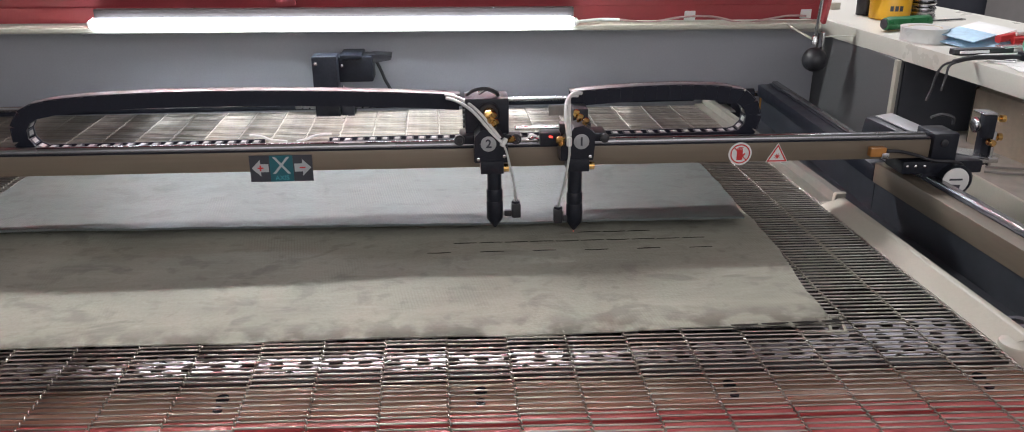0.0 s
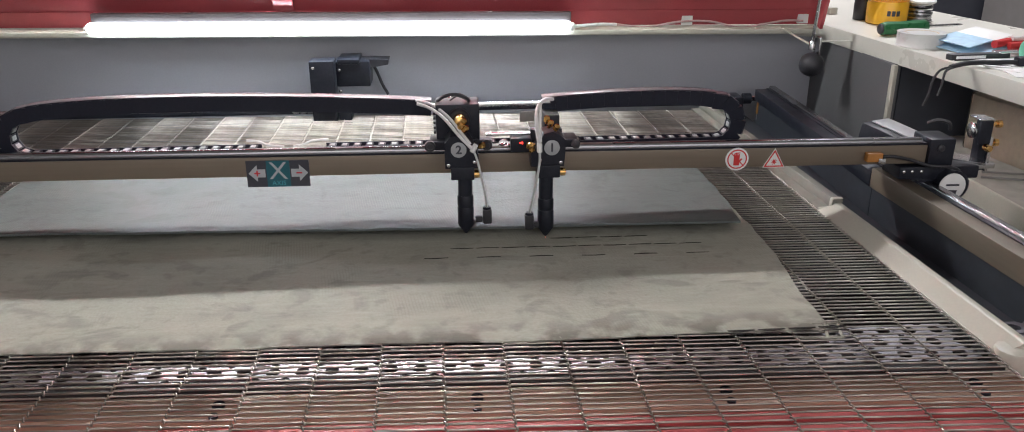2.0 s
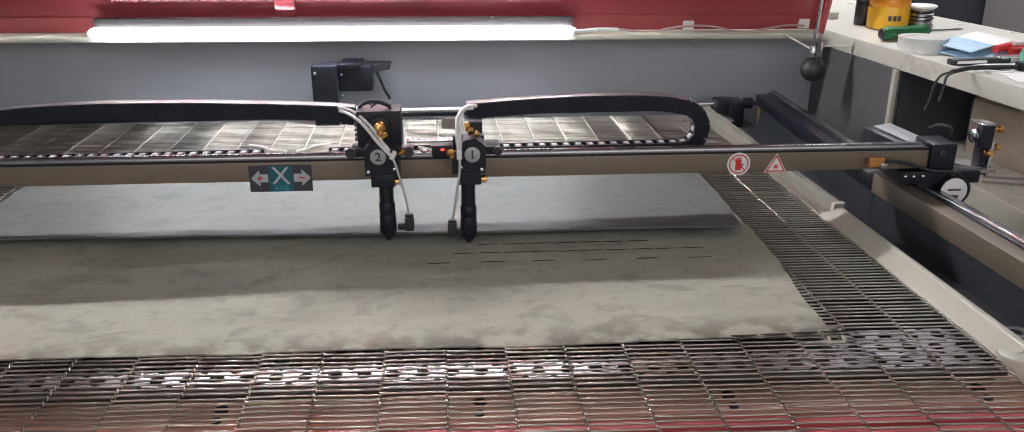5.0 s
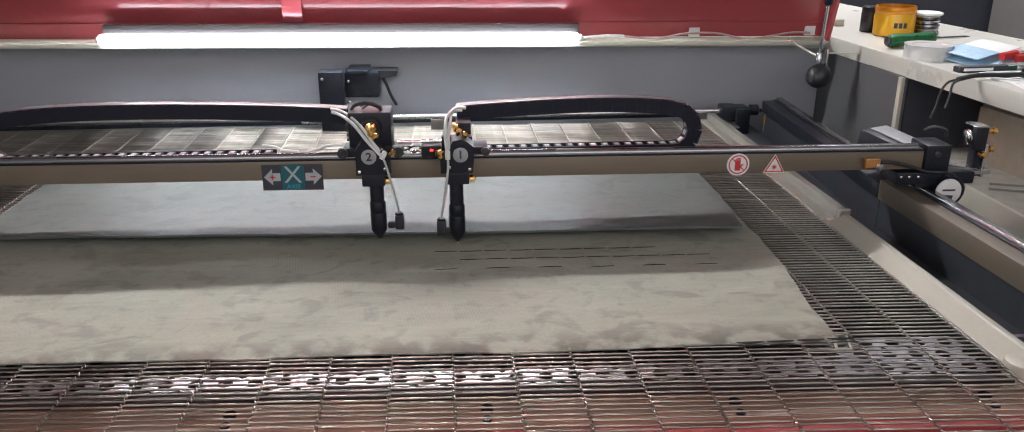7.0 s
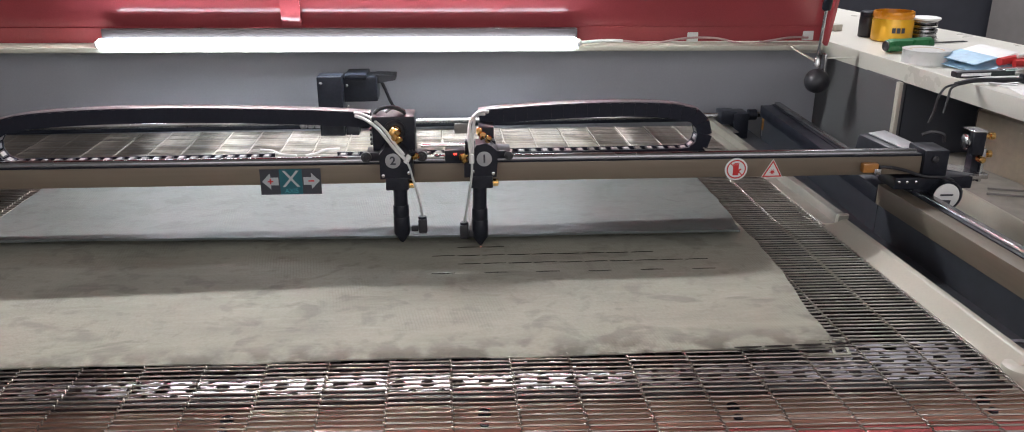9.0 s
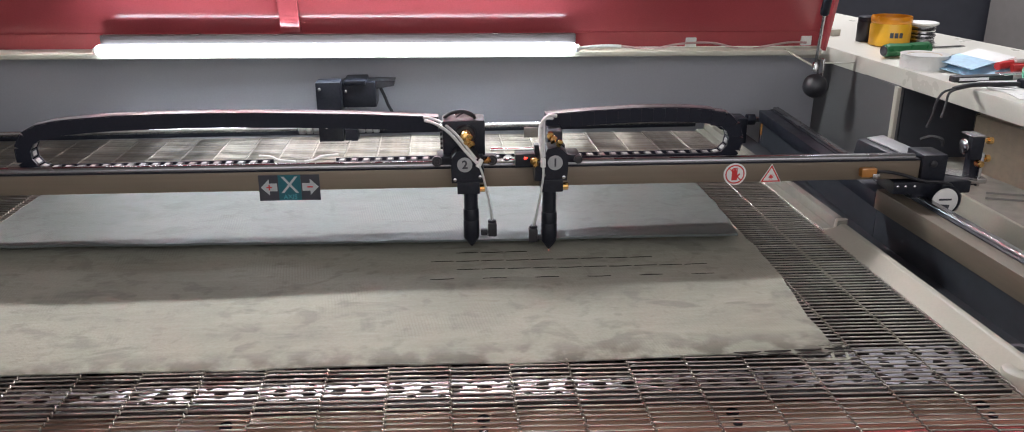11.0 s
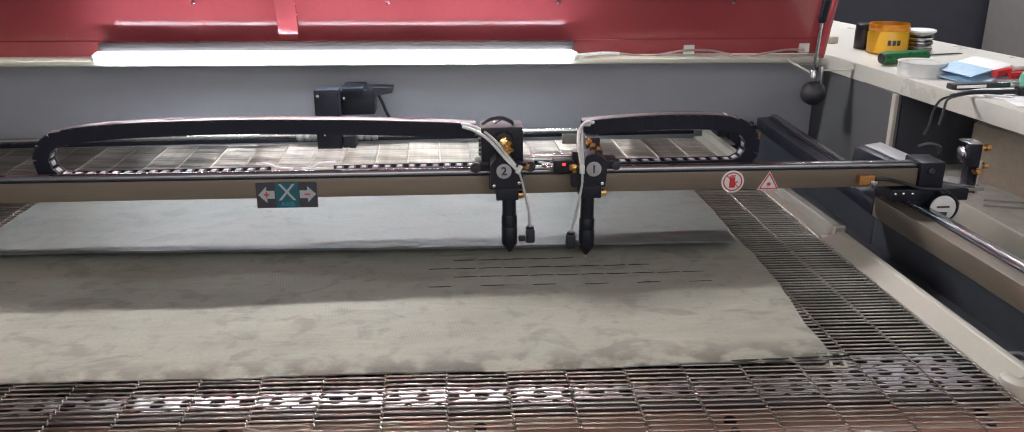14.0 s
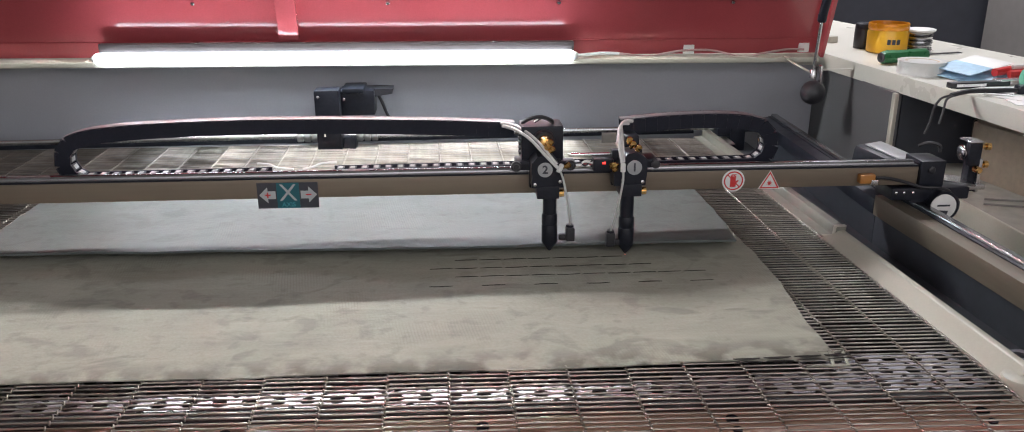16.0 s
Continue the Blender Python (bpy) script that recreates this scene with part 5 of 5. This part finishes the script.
def strand():
    """One strand: straight rods between the hinge lines, with a hooked step at each."""
    bm = bmesh.new()
    r, n = 0.0012, 6
    first, last = -21, 9
    for k in range(first, last):
        xa, xb = column(k), column(k + 1)
        off = PITCH * 0.13 * (1 if k % 2 else -1)
        pts = [(xa - 0.0026, -off, -0.0002, 1.0), (xa + 0.0026, off, 0.0008, 1.15), (xb - 0.0026, off, 0.0006, 1.0)]
        rings = []
        for x, y, z, w in pts:
            rings.append([bm.verts.new((x, y + r * w * math.cos(a), z + r * w * math.sin(a))) for a in (2 * math.pi * i / n for i in range(n))])
        for p, q in zip(rings, rings[1:]):
            for i in range(n):
                bm.faces.new((p[i], p[(i + 1) % n], q[(i + 1) % n], q[i]))
        # twisted knuckle that hooks over the neighbour
        ring = []
        for dx, dy, z in ((0.0012, -0.0040, 0.0004), (0.0004, -0.0012, 0.0019), (-0.0006, 0.0016, 0.0019), (-0.0014, 0.0040, 0.0006)):
            ring.append([bm.verts.new((xb + dx * 1.2 + 0.00125 * math.cos(a), dy, z + 0.00125 * math.sin(a))) for a in (2 * math.pi * i / 5 for i in range(5))])
        for p, q in zip(ring, ring[1:]):
            for i in range(5):
                bm.faces.new((p[i], p[(i + 1) % 5], q[(i + 1) % 5], q[i]))
    me = mesh_of("strand", bm, WIRE, False)
    for p in me.polygons:
        p.use_smooth = True
    return me


strand_mesh = strand()
y = 0.60
while y < 2.11:
    s = new("strand", strand_mesh)
    s.parent = belt
    s.matrix_world = pose(BELT_LEAN * (y - 0.95) + random.uniform(-0.0006, 0.0006), y + random.uniform(-0.0005, 0.0005), random.uniform(-0.0004, 0.0004), 0, 0, -1.5)
    y += PITCH
for x in (column(9),):
    bm = bmesh.new()
    pipe(bm, [(x + BELT_LEAN * (q - 0.95), q, 0.0) for q in (0.6, 1.3, 2.1)], 0.0018)
    part("edge_chain", bm, WIRE, belt)


# ---- what moves ----
HEAD = [
    (0, 0.1931), (0.1, 0.1924), (0.2, 0.1882), (0.3, 0.1699), (0.4, 0.1577), (0.5, 0.1570), (0.6, 0.1564), (0.7, 0.1689),
    (0.8, 0.1868), (0.9, 0.1914), (1, 0.1801), (1.1, 0.1615), (1.2, 0.1535), (1.3, 0.1535), (1.4, 0.1482), (1.5, 0.1235),
    (1.6, 0.1161), (1.7, 0.1168), (1.8, 0.1253), (1.9, 0.1427), (2, 0.1522), (2.1, 0.1463), (2.2, 0.1247), (2.3, 0.1145),
    (2.4, 0.1122), (2.5, 0.1116), (2.6, 0.0953), (2.7, 0.0843), (2.8, 0.0776), (2.9, 0.0780), (3, 0.0862), (3.1, 0.1047),
    (3.2, 0.1134), (3.3, 0.1065), (3.4, 0.0882), (3.5, 0.0751), (3.6, 0.0732), (3.7, 0.0713), (3.8, 0.0527), (3.9, 0.0394),
    (4, 0.0384), (4.1, 0.0406), (4.2, 0.0543), (4.4, 0.0740), (4.5, 0.0730), (4.7, 0.0500), (4.8, 0.0360), (4.95, 0.0330),
    (5.1, 0.0120), (5.25, -0.0020), (5.35, -0.0010), (5.5, 0.0220), (5.6, 0.0340), (5.7, 0.0330), (5.9, 0.0050), (6, -0.0060),
    (6.1, -0.0070), (6.2, -0.0270), (6.3, -0.0412), (6.4, -0.0407), (6.5, -0.0323), (6.6, -0.0158), (6.7, -0.0051), (6.8, -0.0050),
    (6.9, -0.0031), (7, -0.0021), (7.1, -0.0016), (7.2, 0.0070), (7.3, 0.0254), (7.4, 0.0331), (7.5, 0.0336), (7.6, 0.0282),
    (7.7, 0.0102), (7.8, -0.0015), (7.9, -0.0006), (8, 0.0038), (8.1, 0.0215), (8.2, 0.0365), (8.3, 0.0399), (8.4, 0.0562),
    (8.5, 0.0713), (8.6, 0.0726), (8.7, 0.0721), (8.8, 0.0590), (8.9, 0.0423), (9, 0.0382), (9.1, 0.0383), (9.2, 0.0456),
    (9.3, 0.0620), (9.4, 0.0750), (9.5, 0.0775), (9.6, 0.0920), (9.75, 0.1110), (9.85, 0.1120), (10, 0.0960), (10.15, 0.0790),
    (10.25, 0.0780), (10.4, 0.0900), (10.55, 0.1140), (10.65, 0.1170), (10.8, 0.1400), (10.9, 0.1520), (11, 0.1525), (11.15, 0.1360),
    (11.3, 0.1197), (11.4, 0.1171), (11.5, 0.1172), (11.6, 0.1323), (11.7, 0.1502), (11.8, 0.1563), (11.9, 0.1669), (12, 0.1851),
    (12.1, 0.1920), (12.2, 0.1926), (12.3, 0.1886), (12.4, 0.1691), (12.5, 0.1573), (12.6, 0.1566), (12.7, 0.1610), (12.8, 0.1790),
    (12.9, 0.1943), (13, 0.1959), (13.1, 0.2046), (13.2, 0.2234), (13.3, 0.2313), (13.4, 0.2318), (13.5, 0.2259), (13.6, 0.2087),
    (13.7, 0.1965), (13.8, 0.1959), (13.9, 0.2002), (14, 0.2181), (14.1, 0.2349), (14.2, 0.2381), (14.3, 0.2529), (14.4, 0.2691),
    (14.5, 0.2725), (14.6, 0.2716), (14.7, 0.2607), (14.8, 0.2433), (14.9, 0.2369), (15, 0.2369), (15.1, 0.2404), (15.2, 0.2568),
    (15.3, 0.2722), (15.4, 0.2766), (15.5, 0.2921), (15.6, 0.3090), (15.7, 0.3121), (15.8, 0.3125), (15.9, 0.2999), (16, 0.2818),
]


def gantry_y(t):
    return GY0 if t <= 6.5 else GY1 if t >= 6.9 else GY0 + (GY1 - GY0) * (t - 6.5) / 0.4


def motions():
    slow = [(0.0, GY0), (6.4, GY0), (6.5, GY0), (6.6, gantry_y(6.6)), (6.7, gantry_y(6.7)), (6.8, gantry_y(6.8)), (6.9, GY1), (7.0, GY1), (16.0, GY1)]
    walk(gantry, [(t, Matrix.Translation((0.35, y, 0)) @ pose(0, 0, 0, 0, 0.4) @ Matrix.Translation((-0.35, 0, 0))) for t, y in slow])
    walk(carriage, [(t, pose(x, gantry_y(t), 0)) for t, x in HEAD])
    for (ch, links), fixed, sgn, loop0, back in ((CHAIN_L, -0.312, -1, -0.646, -0.193), (CHAIN_R, -0.205, 1, 0.456, -0.006)):
        walk(ch, [(t, pose(0, y, 0)) for t, y in slow])
        for i, ln in enumerate(links):
            rows = []
            for t, x in HEAD:
                centre = loop0 + 0.5 * (x - H0)
                up = abs(x + back - centre)
                rows.append((t, chain_place(LINK * (i + 0.5), fixed, centre, sgn, up)))
            walk(ln, rows)
    # the upper hide creeps back as the gantry steps on
    walk(TOP_SHEET, [(t, pose(0, y, 0)) for t, y in ((0.0, -0.052), (4.0, -0.044), (6.4, -0.040), (6.6, -0.032), (6.9, -0.018), (8.5, -0.014), (11.5, -0.008), (16.0, -0.006))])
    for ob, x, y, when in MOVING_CUTS:
        walk(ob, [(0.0, pose(x, y, 0.0008)), (when - 0.1, pose(x, y, 0.0008)), (when, pose(x, y, LEATHER_Z)), (16.0, pose(x, y, LEATHER_Z))])


motions()
